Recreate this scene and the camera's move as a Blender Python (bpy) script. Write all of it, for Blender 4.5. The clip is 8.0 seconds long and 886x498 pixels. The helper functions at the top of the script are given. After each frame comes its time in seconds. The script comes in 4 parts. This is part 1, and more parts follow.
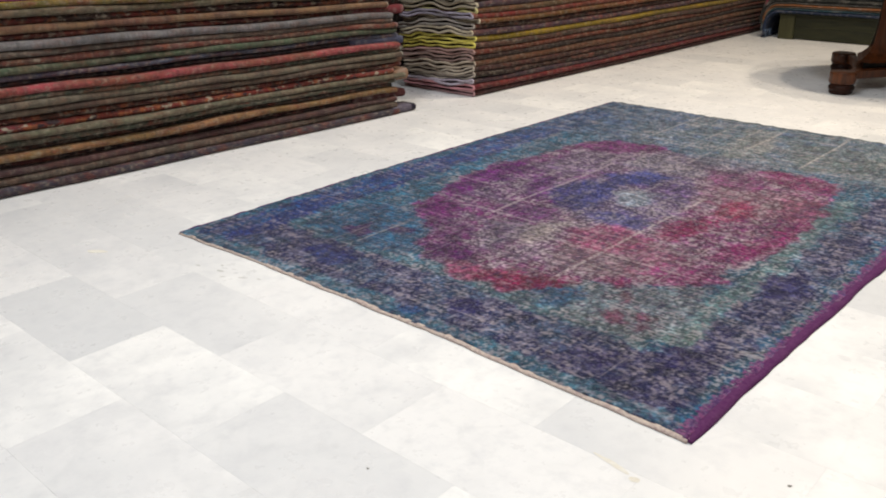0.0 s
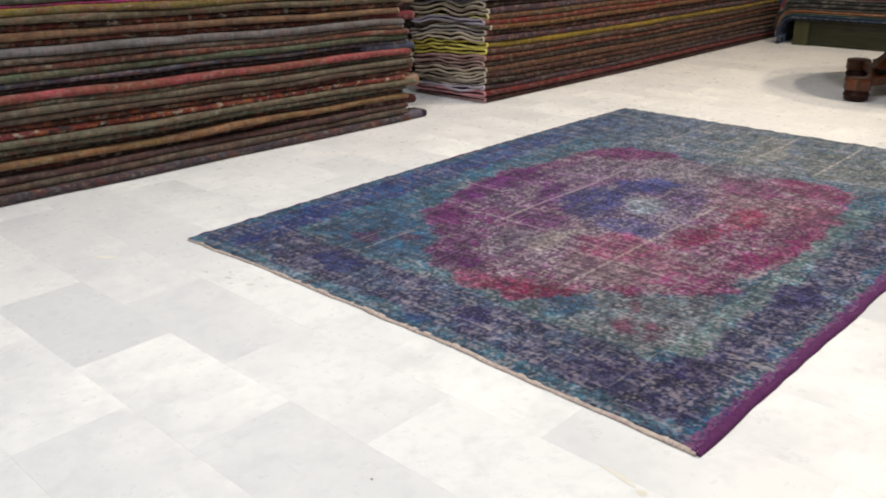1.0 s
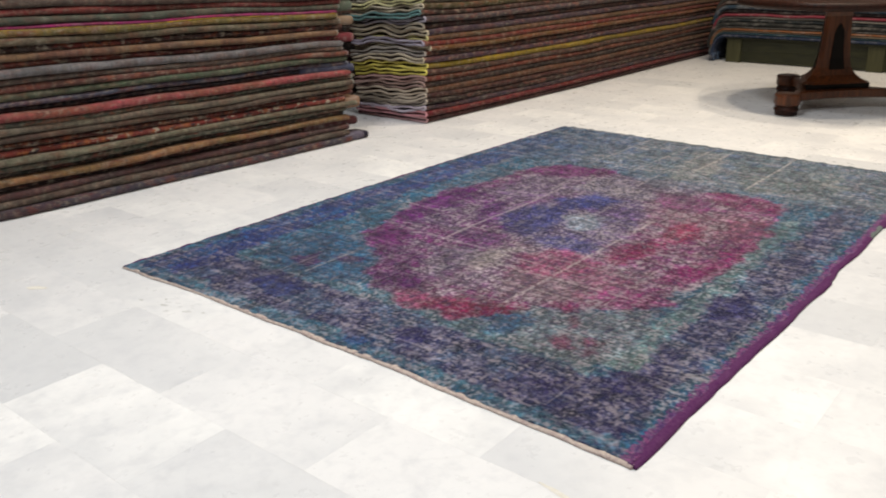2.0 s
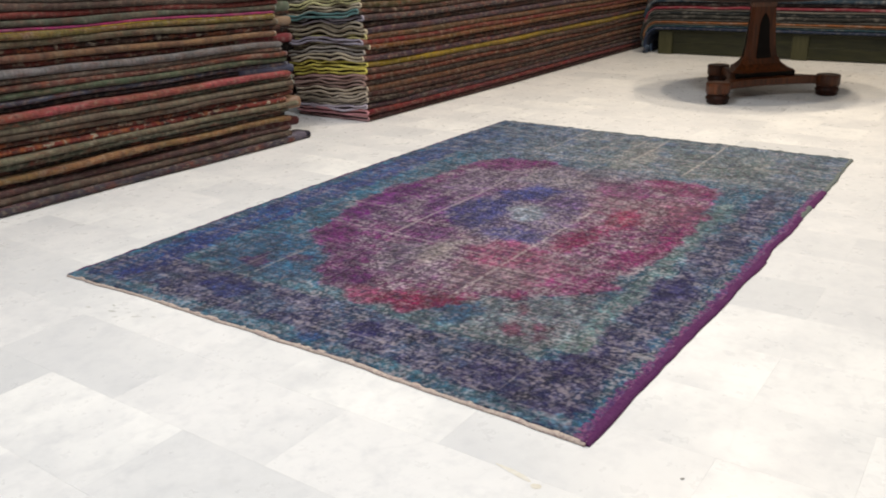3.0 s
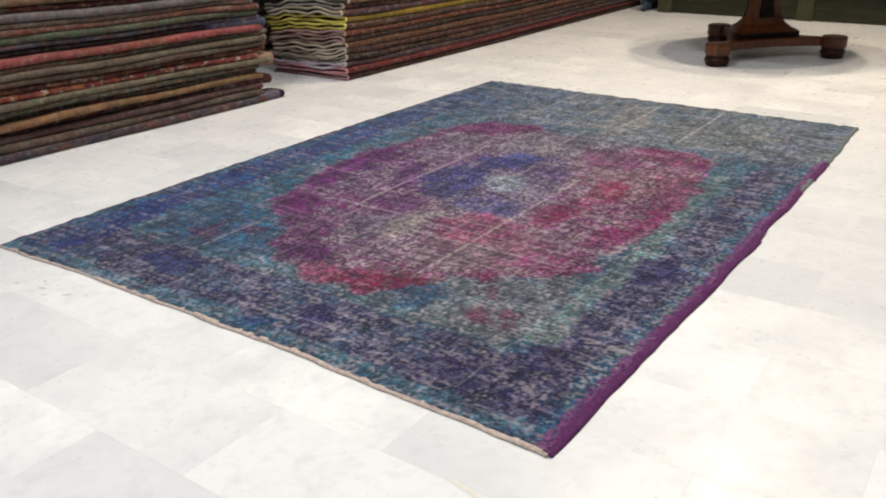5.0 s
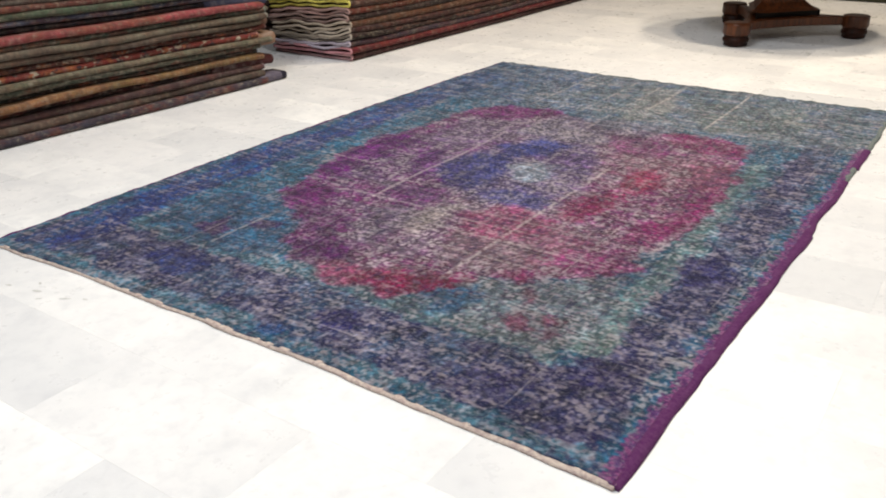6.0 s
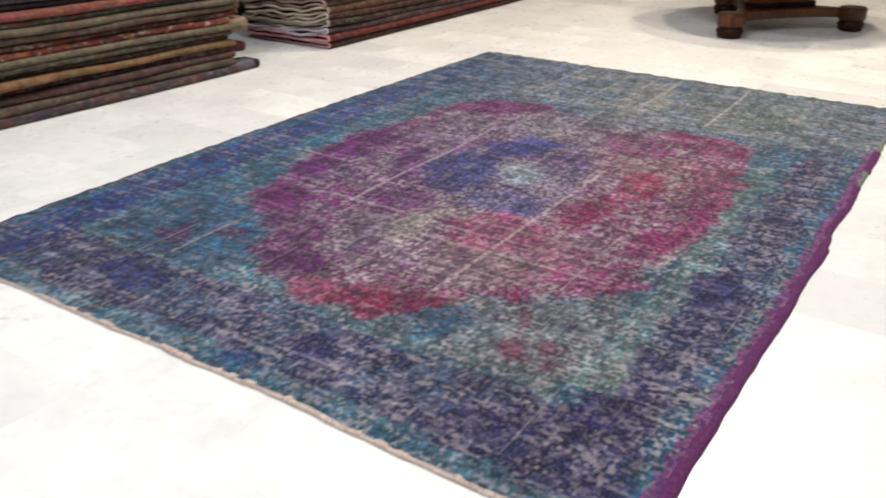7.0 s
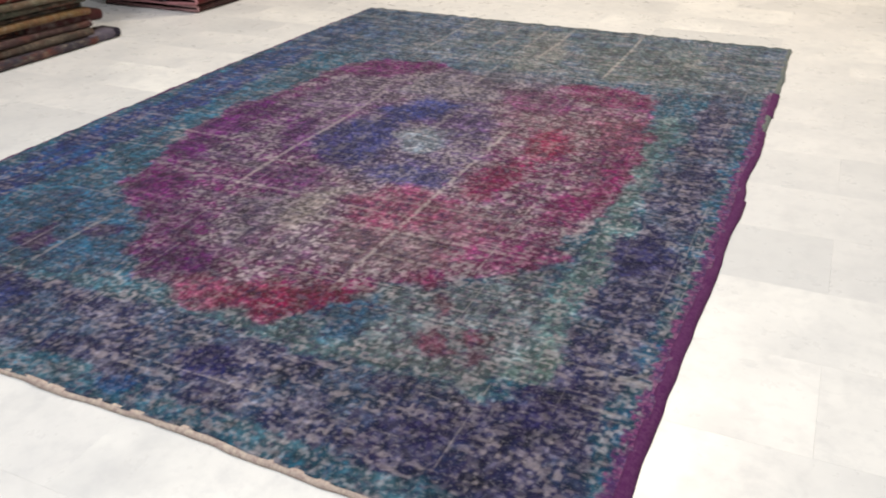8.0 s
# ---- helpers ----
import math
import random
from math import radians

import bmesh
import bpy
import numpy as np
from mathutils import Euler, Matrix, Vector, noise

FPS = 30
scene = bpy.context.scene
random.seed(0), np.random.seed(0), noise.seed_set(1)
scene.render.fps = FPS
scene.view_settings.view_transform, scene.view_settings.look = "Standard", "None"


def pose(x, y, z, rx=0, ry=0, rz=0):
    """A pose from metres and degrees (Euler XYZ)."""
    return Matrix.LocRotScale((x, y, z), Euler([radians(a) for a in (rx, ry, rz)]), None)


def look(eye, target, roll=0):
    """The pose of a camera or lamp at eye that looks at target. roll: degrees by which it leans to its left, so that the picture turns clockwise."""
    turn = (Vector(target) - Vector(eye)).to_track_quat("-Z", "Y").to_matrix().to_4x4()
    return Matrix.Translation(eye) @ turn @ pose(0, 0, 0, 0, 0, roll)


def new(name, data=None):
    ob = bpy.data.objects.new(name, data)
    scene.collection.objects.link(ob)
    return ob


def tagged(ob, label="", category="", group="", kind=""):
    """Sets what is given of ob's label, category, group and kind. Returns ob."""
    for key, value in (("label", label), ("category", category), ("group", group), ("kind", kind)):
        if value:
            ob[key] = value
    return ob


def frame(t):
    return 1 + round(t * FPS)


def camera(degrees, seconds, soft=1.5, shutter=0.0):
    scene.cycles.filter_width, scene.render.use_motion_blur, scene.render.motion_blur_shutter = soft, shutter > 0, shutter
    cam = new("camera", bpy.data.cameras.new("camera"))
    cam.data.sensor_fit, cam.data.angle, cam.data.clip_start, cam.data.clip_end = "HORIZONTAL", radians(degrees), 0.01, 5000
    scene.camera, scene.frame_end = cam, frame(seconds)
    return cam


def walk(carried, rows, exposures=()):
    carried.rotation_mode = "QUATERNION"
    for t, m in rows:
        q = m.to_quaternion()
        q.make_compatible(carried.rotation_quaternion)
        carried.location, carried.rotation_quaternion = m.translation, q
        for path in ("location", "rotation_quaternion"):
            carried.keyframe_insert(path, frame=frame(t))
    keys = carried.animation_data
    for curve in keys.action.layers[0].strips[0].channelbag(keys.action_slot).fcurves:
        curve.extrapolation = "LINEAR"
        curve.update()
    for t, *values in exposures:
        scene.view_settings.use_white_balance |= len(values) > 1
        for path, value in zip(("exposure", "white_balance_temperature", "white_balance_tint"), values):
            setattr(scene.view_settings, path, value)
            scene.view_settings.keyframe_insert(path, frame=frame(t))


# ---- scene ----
cam = camera(55.9, 8.0, soft=1.9, shutter=0.5)
PATH = [
    (0, (-0.069, 0.256, 1.198), (-1.324, 1.625, 0.457), -0.7),
    (0.2, (-0.072, 0.26, 1.193), (-1.336, 1.622, 0.455), -0.61),
    (0.5, (-0.075, 0.266, 1.198), (-1.356, 1.614, 0.46), -0.5),
    (0.7, (-0.072, 0.28, 1.197), (-1.359, 1.622, 0.46), -0.51),
    (1, (-0.07, 0.282, 1.199), (-1.351, 1.634, 0.47), -0.8),
    (1.2, (-0.068, 0.293, 1.199), (-1.343, 1.656, 0.48), -1.01),
    (1.5, (-0.058, 0.302, 1.199), (-1.317, 1.687, 0.495), -1.2),
    (1.8, (-0.042, 0.306, 1.204), (-1.271, 1.725, 0.513), -1.06),
    (2, (-0.037, 0.312, 1.202), (-1.241, 1.753, 0.515), -1),
    (2.2, (-0.03, 0.301, 1.203), (-1.209, 1.766, 0.523), -0.98),
    (3.3, (-0.019, 0.255, 1.197), (-1.092, 1.79, 0.496), -1.8),
    (3.5, (-0.034, 0.245, 1.197), (-1.09, 1.789, 0.489), -1.5),
    (3.8, (-0.041, 0.235, 1.188), (-1.064, 1.793, 0.461), -1.49),
    (4, (-0.048, 0.259, 1.179), (-1.034, 1.826, 0.423), -1.6),
    (4.3, (-0.054, 0.354, 1.162), (-1.024, 1.9, 0.345), -1.49),
    (4.5, (-0.055, 0.425, 1.153), (-1.035, 1.975, 0.354), -1.5),
    (4.7, (-0.057, 0.503, 1.152), (-1.102, 2.021, 0.375), -1.8),
    (5, (-0.082, 0.554, 1.149), (-1.16, 2.046, 0.367), -1.2),
    (5.2, (-0.115, 0.584, 1.143), (-1.202, 2.055, 0.333), -1),
    (6.3, (-0.366, 0.69, 1.104), (-1.394, 2.185, 0.263), -0.8),
    (6.5, (-0.388, 0.717, 1.093), (-1.417, 2.194, 0.222), -0.4),
    (6.8, (-0.441, 0.792, 1.086), (-1.473, 2.273, 0.223), -0.05),
    (7, (-0.475, 0.859, 1.087), (-1.471, 2.367, 0.23), 0),
    (7.3, (-0.518, 0.946, 1.082), (-1.452, 2.487, 0.214), -0.17),
    (7.5, (-0.532, 0.986, 1.082), (-1.425, 2.537, 0.19), -0.3),
    (7.8, (-0.561, 1.012, 1.062), (-1.373, 2.582, 0.126), -0.9),
    (8, (-0.614, 1.032, 1.056), (-1.367, 2.621, 0.103), -0.8),
]
walk(cam, [(t, look(eye, target, roll)) for t, eye, target, roll in PATH], [(0, -0.04), (3.5, -0.08), (4, -0.14), (4.5, -0.28), (5.0, -0.07), (5.2, -0.02), (6.3, 0.1), (7.2, 0.12), (8, -0.12)])

# ---- light ----
world = bpy.data.worlds.new("world")
world.use_nodes = True
world.node_tree.nodes["Background"].inputs[0].default_value = (0.9, 0.95, 1.0, 1)
world.node_tree.nodes["Background"].inputs[1].default_value = 0.05
scene.world = world


def ceiling_lamp(x, y, size, watts, colour, z=4.5):
    lamp = bpy.data.lights.new("downlight", "AREA")
    lamp.shape, lamp.size, lamp.energy, lamp.color = "DISK", size, watts, colour
    ob = new("downlight", lamp)
    ob.location = (x, y, z)
    return ob


COOL, WARM = (0.965, 0.98, 1.0), (1.0, 0.84, 0.645)
for lx, ly, watts in ((-1.9, -0.8, 60), (-2.5, 1.5, 84), (-2.7, 4.0, 66), (0.7, 0.2, 40), (1.0, 3.2, 40)):
    ceiling_lamp(lx, ly, 0.6, watts, COOL)
for lx, ly in ((-2.3, 6.2), (-0.9, 5.8), (-1.5, 7.2)):
    ceiling_lamp(lx, ly, 0.3, 79, WARM)

# ---- materials ----


class Nodes:
    """A small wrapper that adds and links shader nodes."""

    def __init__(self, name):
        self.mat = bpy.data.materials.new(name)
        self.mat.use_nodes = True
        self.tree = self.mat.node_tree
        self.bsdf = self.tree.nodes["Principled BSDF"]

    def add(self, kind, ins=None, **props):
        n = self.tree.nodes.new(kind)
        for k, v in props.items():
            setattr(n, k, v)
        for k, v in (ins or {}).items():
            self.put(n.inputs[k], v)
        return n

    def put(self, socket, v):
        if isinstance(v, bpy.types.NodeSocket):
            self.tree.links.new(v, socket)
        else:
            socket.default_value = v

    def noise(self, vec, scale, detail=3.0, rough=0.6):
        return self.add("ShaderNodeTexNoise", {"Vector": vec, "Scale": scale, "Detail": detail, "Roughness": rough}).outputs["Fac"]

    def band(self, v, lo, hi, to0=0.0, to1=1.0):
        return self.add("ShaderNodeMapRange", {"Value": v, "From Min": lo, "From Max": hi, "To Min": to0, "To Max": to1}).outputs[0]

    def mix(self, fac, a, b, mode="MIX"):
        n = self.add("ShaderNodeMix", data_type="RGBA", blend_type=mode)
        for i, v in ((0, fac), (6, a), (7, b)):
            self.put(n.inputs[i], v)
        return n.outputs[2]

    def math(self, op, a, b):
        n = self.add("ShaderNodeMath", operation=op)
        self.put(n.inputs[0], a)
        self.put(n.inputs[1], b)
        return n.outputs[0]

    def scaled(self, vec, x, y, z):
        return self.add("ShaderNodeMapping", {"Vector": vec, "Scale": (x, y, z)}).outputs[0]

    def bump(self, height, strength, distance):
        n = self.add("ShaderNodeBump", {"Height": height, "Strength": strength, "Distance": distance})
        self.tree.links.new(n.outputs[0], self.bsdf.inputs["Normal"])

    def set(self, **kw):
        for k, v in kw.items():
            self.put(self.bsdf.inputs[k.replace("_", " ")], v)
        return self.mat


def shifted(n):
    """World-size coordinates, moved by each object's own random amount."""
    co = n.add("ShaderNodeTexCoord").outputs["Object"]
    info = n.add("ShaderNodeObjectInfo")
    off = n.add("ShaderNodeVectorMath", {0: co}, operation="ADD")
    mul = n.math("MULTIPLY", info.outputs["Random"], 37.0)
    comb = n.add("ShaderNodeCombineXYZ", {"X": mul, "Y": mul, "Z": mul})
    n.tree.links.new(comb.outputs[0], off.inputs[1])
    return off.outputs[0], info


def marble_material():
    n = Nodes("marble")
    vec, info = shifted(n)
    cloud = n.noise(vec, 2.2, 5, 0.6)
    fine = n.noise(vec, 14, 5, 0.65)
    base = n.mix(n.band(cloud, 0.4, 0.72), info.outputs["Color"], (0.60, 0.61, 0.62, 1))
    base = n.mix(n.band(fine, 0.50, 0.75, 0, 0.5), base, (0.50, 0.51, 0.53, 1))
    blotch = n.noise(vec, 6.5, 6, 0.7)
    base = n.mix(n.band(blotch, 0.52, 0.72, 0, 0.4), base, (0.58, 0.585, 0.60, 1))
    warp = n.add("ShaderNodeVectorMath", {0: vec}, operation="ADD")
    wob = n.add("ShaderNodeTexNoise", {"Vector": vec, "Scale": 3.0, "Detail": 4.0})
    n.tree.links.new(wob.outputs["Color"], warp.inputs[1])
    vein = n.add("ShaderNodeTexWave", {"Vector": warp.outputs[0], "Scale": 1.1, "Distortion": 5.0, "Detail": 3.0}).outputs["Fac"]
    base = n.mix(n.band(vein, 0.93, 1.0, 0, 0.10), base, (0.46, 0.47, 0.48, 1))
    spot = n.noise(vec, 9.0, 2, 0.4)
    base = n.mix(n.band(spot, 0.77, 0.84, 0, 0.15), base, (0.30, 0.29, 0.27, 1))
    ochre = n.noise(vec, 4.3, 3, 0.5)
    base = n.mix(n.band(ochre, 0.72, 0.85, 0, 0.35), base, (0.55, 0.48, 0.34, 1))
    n.bump(fine, 0.04, 0.002)
    return n.set(Base_Color=base, Roughness=n.band(fine, 0.3, 0.7, 0.24, 0.4))


def plaster_material(name, colour):
    n = Nodes(name)
    co = n.add("ShaderNodeTexCoord").outputs["Object"]
    f = n.noise(co, 1.3, 5)
    col = n.mix(n.band(f, 0.3, 0.75), colour, tuple(c * 0.86 for c in colour[:3]) + (1,))
    n.bump(n.noise(co, 60, 3), 0.1, 0.002)
    return n.set(Base_Color=col, Roughness=0.85)


def wool_material():
    """Folded rugs: the object's colour, mottled by motifs that run over the fold, worn pale in places."""
    n = Nodes("wool")
    vec, info = shifted(n)
    hue = n.add("ShaderNodeHueSaturation", {"Hue": n.band(info.outputs["Random"], 0, 1, 0.47, 0.56), "Saturation": 0.95, "Value": 0.5, "Color": info.outputs["Color"]}).outputs[0]
    long = n.scaled(vec, 1, 0.5, 1.3)
    motif = n.noise(long, 9, 4, 0.7)
    drift = n.noise(n.scaled(vec, 0.3, 1, 0.3), 2.6, 3, 0.6)
    other = n.add("ShaderNodeHueSaturation", {"Hue": n.band(info.outputs["Random"], 0, 1, 0.45, 0.545), "Saturation": 1.0, "Value": 0.8, "Color": info.outputs["Color"]}).outputs[0]
    ground = n.mix(n.band(drift, 0.45, 0.62, 0, 0.8), info.outputs["Color"], other)
    col = n.mix(n.band(motif, 0.42, 0.62, 0, 0.8), ground, hue)
    motif_b = n.noise(n.scaled(vec, 1, 0.7, 1.3), 24, 4, 0.65)
    col = n.mix(n.band(motif_b, 0.48, 0.66, 0, 0.5), col, (0.05, 0.026, 0.02, 1))
    red = n.noise(n.scaled(vec, 1, 0.6, 1.2), 16, 4, 0.65)
    col = n.mix(n.math("MULTIPLY", n.band(red, 0.52, 0.66), n.band(info.outputs["Random"], 0.55, 0.9, 0.0, 0.8)), col, (0.15, 0.04, 0.026, 1))
    motif_c = n.noise(n.scaled(vec, 1, 0.8, 1.2), 38, 3, 0.6)
    col = n.mix(n.math("MULTIPLY", n.band(motif_c, 0.54, 0.7), n.band(info.outputs["Random"], 0.2, 0.9, 0.15, 0.6)), col, (0.30, 0.26, 0.20, 1))
    show = info.outputs["Alpha"]
    for size, at, shade in ((11, 0.50, (0.16, 0.028, 0.022, 1)), (15, 0.54, (0.27, 0.085, 0.035, 1)), (19, 0.56, (0.035, 0.022, 0.028, 1)), (26, 0.57, (0.34, 0.29, 0.22, 1))):
        dash = n.noise(n.scaled(vec, 0.9, 0.6, 0.9), size * 1.3, 3, 0.6)
        col = n.mix(n.math("MULTIPLY", n.band(dash, at, at + 0.06), show), col, shade)
    rib = n.noise(n.scaled(vec, 0.25, 1, 0.2), 62, 3, 0.6)
    col = n.mix(n.band(rib, 0.42, 0.68, 0.0, 0.45), col, (0.03, 0.024, 0.022, 1))
    dust = n.noise(n.scaled(vec, 0.5, 1, 0.6), 30, 3, 0.6)
    col = n.mix(n.band(dust, 0.54, 0.74, 0.0, 0.22), col, (0.30, 0.27, 0.22, 1))
    fibre = n.noise(vec, 260, 2, 0.7)
    col = n.mix(n.band(fibre, 0.35, 0.7, 0.0, 0.3), col, (0.02, 0.016, 0.016, 1))
    n.bump(n.math("ADD", rib, n.noise(vec, 70, 3)), 0.7, 0.006)
    return n.set(Base_Color=col, Roughness=0.95, Specular_IOR_Level=0.15, Sheen_Weight=0.05)


def wool_end_material():
    """The undersides and cut ends of folded rugs: pale warp in the object's colour."""
    n = Nodes("wool_back")
    vec, info = shifted(n)
    f = n.noise(vec, 130, 3, 0.7)
    g = n.noise(vec, 15, 3, 0.6)
    col = n.mix(n.band(f, 0.35, 0.7, 0, 0.5), info.outputs["Color"], (0.07, 0.06, 0.06, 1))
    col = n.mix(n.band(g, 0.5, 0.75, 0, 0.4), col, (0.30, 0.28, 0.26, 1))
    n.bump(f, 0.6, 0.004)
    return n.set(Base_Color=col, Roughness=0.95, Specular_IOR_Level=0.15)


def pile_material():
    """The worn overdyed rug: its dye comes with the knots, the wear and the yarn from noise."""
    n = Nodes("overdyed_pile")
    co = n.add("ShaderNodeTexCoord").outputs["Object"]
    dye = n.add("ShaderNodeVertexColor", layer_name="dye").outputs["Color"]
    knot = n.noise(n.scaled(co, 1.0, 1.6, 1), 95, 2, 0.6)
    col = n.mix(n.band(knot, 0.55, 0.68, 0, 0.2), dye, (0.42, 0.40, 0.42, 1))
    dark = n.noise(n.scaled(co, 1.0, 1.7, 1), 120, 2, 0.6)
    col = n.mix(n.band(dark, 0.50, 0.64, 0, 0.25), col, (0.012, 0.012, 0.035, 1))
    weave = n.noise(n.scaled(co, 1, 3.5, 1), 230, 2, 0.6)
    col = n.mix(n.band(weave, 0.35, 0.7, 0.0, 0.14), col, (0.02, 0.02, 0.03, 1))
    n.bump(n.math("ADD", weave, knot), 0.5, 0.004)
    return n.set(Base_Color=col, Roughness=0.95, Specular_IOR_Level=0.15, Sheen_Weight=0.08)


def yarn_material(name, colour, other, scale=120):
    n = Nodes(name)
    co = n.add("ShaderNodeTexCoord").outputs["Object"]
    f = n.noise(co, scale, 3, 0.7)
    g = n.noise(co, 12, 3, 0.6)
    col = n.mix(n.band(f, 0.35, 0.7), colour, other)
    col = n.mix(n.band(g, 0.5, 0.7, 0, 0.4), col, other)
    n.bump(f, 0.6, 0.003)
    return n.set(Base_Color=col, Roughness=0.92, Specular_IOR_Level=0.2)


def wood_material(name, dark, light, rough=0.35, along=(1, 1, 0.08), spec=0.3):
    n = Nodes(name)
    vec, info = shifted(n)
    grain = n.noise(n.scaled(vec, *along), 45, 4, 0.65)
    big = n.noise(vec, 3, 3, 0.5)
    col = n.mix(n.band(grain, 0.3, 0.7), dark, light)
    col = n.mix(n.band(big, 0.45, 0.75, 0, 0.6), col, dark)
    n.bump(grain, 0.15, 0.002)
    return n.set(Base_Color=col, Roughness=n.band(big, 0.3, 0.7, rough * 0.8, rough * 1.3), Specular_IOR_Level=spec)


MARBLE = marble_material()
WOOL = wool_material()
PILE = pile_material()
PURPLE = yarn_material("purple_binding", (0.070, 0.011, 0.072, 1), (0.11, 0.035, 0.105, 1))
CREAM = yarn_material("cream_edge", (0.60, 0.51, 0.43, 1), (0.34, 0.25, 0.24, 1), 90)
FADED = yarn_material("faded_edge", (0.17, 0.18, 0.165, 1), (0.08, 0.11, 0.12, 1), 90)
PLASTER = plaster_material("wall_plaster", (0.42, 0.41, 0.40, 1))
CEILING = plaster_material("ceiling_paint", (0.66, 0.65, 0.63, 1))
GROUT = plaster_material("grout", (0.68, 0.67, 0.65, 1))
MAHOGANY = wood_material("mahogany", (0.018, 0.005, 0.002, 1), (0.125, 0.036, 0.010, 1))
DARK_TOP = wood_material("dark_top", (0.006, 0.0016, 0.0008, 1), (0.028, 0.007, 0.003, 1), 0.45, spec=0.15)
EBONY = wood_material("ebonised_wood", (0.002, 0.0015, 0.0015, 1), (0.006, 0.004, 0.003, 1), 0.4, spec=0.1)
GREEN_WOOD = wood_material("green_painted_wood", (0.007, 0.008, 0.003, 1), (0.026, 0.027, 0.009, 1), 0.55, (0.1, 1, 1))
GREEN_POST = wood_material("green_post_paint", (0.026, 0.027, 0.010, 1), (0.056, 0.053, 0.022, 1), 0.6)

# ---- building helpers ----


def link_mesh(name, bm, material, parent=None, smooth=True):
    me = bpy.data.meshes.new(name)
    bmesh.ops.recalc_face_normals(bm, faces=bm.faces[:])
    bm.to_mesh(me)
    bm.free()
    me.materials.append(material)
    if smooth:
        for p in me.polygons:
            p.use_smooth = True
    ob = new(name, me)
    ob.parent = parent
    return ob


def part(name, bm, material, parent, label="", smooth=True):
    return tagged(link_mesh(name, bm, material, parent, smooth), label)


def box(bm, x0, y0, z0, x1, y1, z1, bevel=0.0):
    m = Matrix.LocRotScale(((x0 + x1) / 2, (y0 + y1) / 2, (z0 + z1) / 2), None, (abs(x1 - x0), abs(y1 - y0), abs(z1 - z0)))
    made = bmesh.ops.create_cube(bm, size=1.0, matrix=m)
    if bevel:
        edges = list({e for v in made["verts"] for e in v.link_edges})
        bmesh.ops.bevel(bm, geom=edges, offset=bevel, segments=2, affect="EDGES", profile=0.5)
    return bm


def loft(rings, closed=True, caps=True):
    """A bmesh through rings of points, each with as many points as the next."""
    bm = bmesh.new()
    vs = [[bm.verts.new(p) for p in ring] for ring in rings]
    k = len(rings[0])
    for a, b in zip(vs, vs[1:]):
        for i in range(k if closed else k - 1):
            j = (i + 1) % k
            bm.faces.new((a[i], a[j], b[j], b[i]))
    if caps and closed:
        bm.faces.new(vs[0])
        bm.faces.new(vs[-1][::-1])
    return bm


def turned(bm, profile, x, y, seg=24):
    """A turned body of rings (radius, z) round an upright axis."""
    rows = []
    for r, z in profile:
        rows.append([bm.verts.new((x + r * math.cos(2 * math.pi * i / seg), y + r * math.sin(2 * math.pi * i / seg), z)) for i in range(seg)])
    for a, b in zip(rows, rows[1:]):
        for i in range(seg):
            j = (i + 1) % seg
            bm.faces.new((a[i], a[j], b[j], b[i]))
    bm.faces.new(rows[0][::-1])
    bm.faces.new(rows[-1])


def wave(x, y, z):
    return noise.noise((x, y, z))


# ---- room ----
X0, X1, Y0, Y1, TOP = -5.0, 3.6, -3.2, 10.3, 4.6


def wall(name, x0, y0, x1, y1):
    return tagged(link_mesh(name, box(bmesh.new(), x0, y0, -0.1, x1, y1, TOP), PLASTER, None, False), "plain beige plastered wall of the shop", "wall", kind="structure")


wall("wall_west", X0 - 0.2, Y0 - 0.2, X0, Y1 + 0.2)
wall("wall_east", X1, Y0 - 0.2, X1 + 0.2, Y1 + 0.2)
wall("wall_north", X0, Y1, X1, Y1 + 0.2)
wall("wall_south", X0, Y0 - 0.2, X1, Y0)
tagged(link_mesh("ceiling", box(bmesh.new(), X0 - 0.2, Y0 - 0.2, TOP, X1 + 0.2, Y1 + 0.2, TOP + 0.1), CEILING, None, False), "plain off-white ceiling of the shop", "ceiling", kind="structure")
floor = tagged(link_mesh("floor", box(bmesh.new(), X0 - 0.2, Y0 - 0.2, -0.12, X1 + 0.2, Y1 + 0.2, -0.0025), GROUT, None, False), "polished white and grey marble tile floor", "floor", kind="structure")

# ---- pedestal table ----
table = tagged(new("pedestal_table"), "dark mahogany round table on a three-footed pedestal", "table")
CX, CY = -1.85, 7.01
table.location = (CX, CY, 0)
FEET = [math.radians(a) for a in (258, 18, 138)]
FR = 0.53


def tri_ring(r_corner, r_side, z, turn=0.0, n=12):
    """A three-cornered ring whose sides are bowed in, corners towards the feet."""
    pts = []
    for c in range(3):
        a, b = FEET[c] + turn, FEET[c] + turn + math.radians(120)
        p, q = Vector((math.cos(a), math.sin(a), 0)) * r_corner, Vector((math.cos(b), math.sin(b), 0)) * r_corner
        middle = (p + q) / 2
        for i in range(n):
            f = i / n
            e = p.lerp(q, f) - middle.normalized() * (middle.length - r_side) * 4 * f * (1 - f)
            pts.append((e.x, e.y, z))
    return pts


part("platform", loft([tri_ring(0.53, 0.18, 0.088), tri_ring(0.545, 0.19, 0.094), tri_ring(0.545, 0.19, 0.142), tri_ring(0.53, 0.18, 0.149)]), MAHOGANY, table, smooth=False)
part("plinth", loft([tri_ring(0.29, 0.125, 0.149), tri_ring(0.29, 0.125, 0.185), tri_ring(0.265, 0.115, 0.195)]), EBONY, table, "black ebonised plinth of the column", smooth=False)


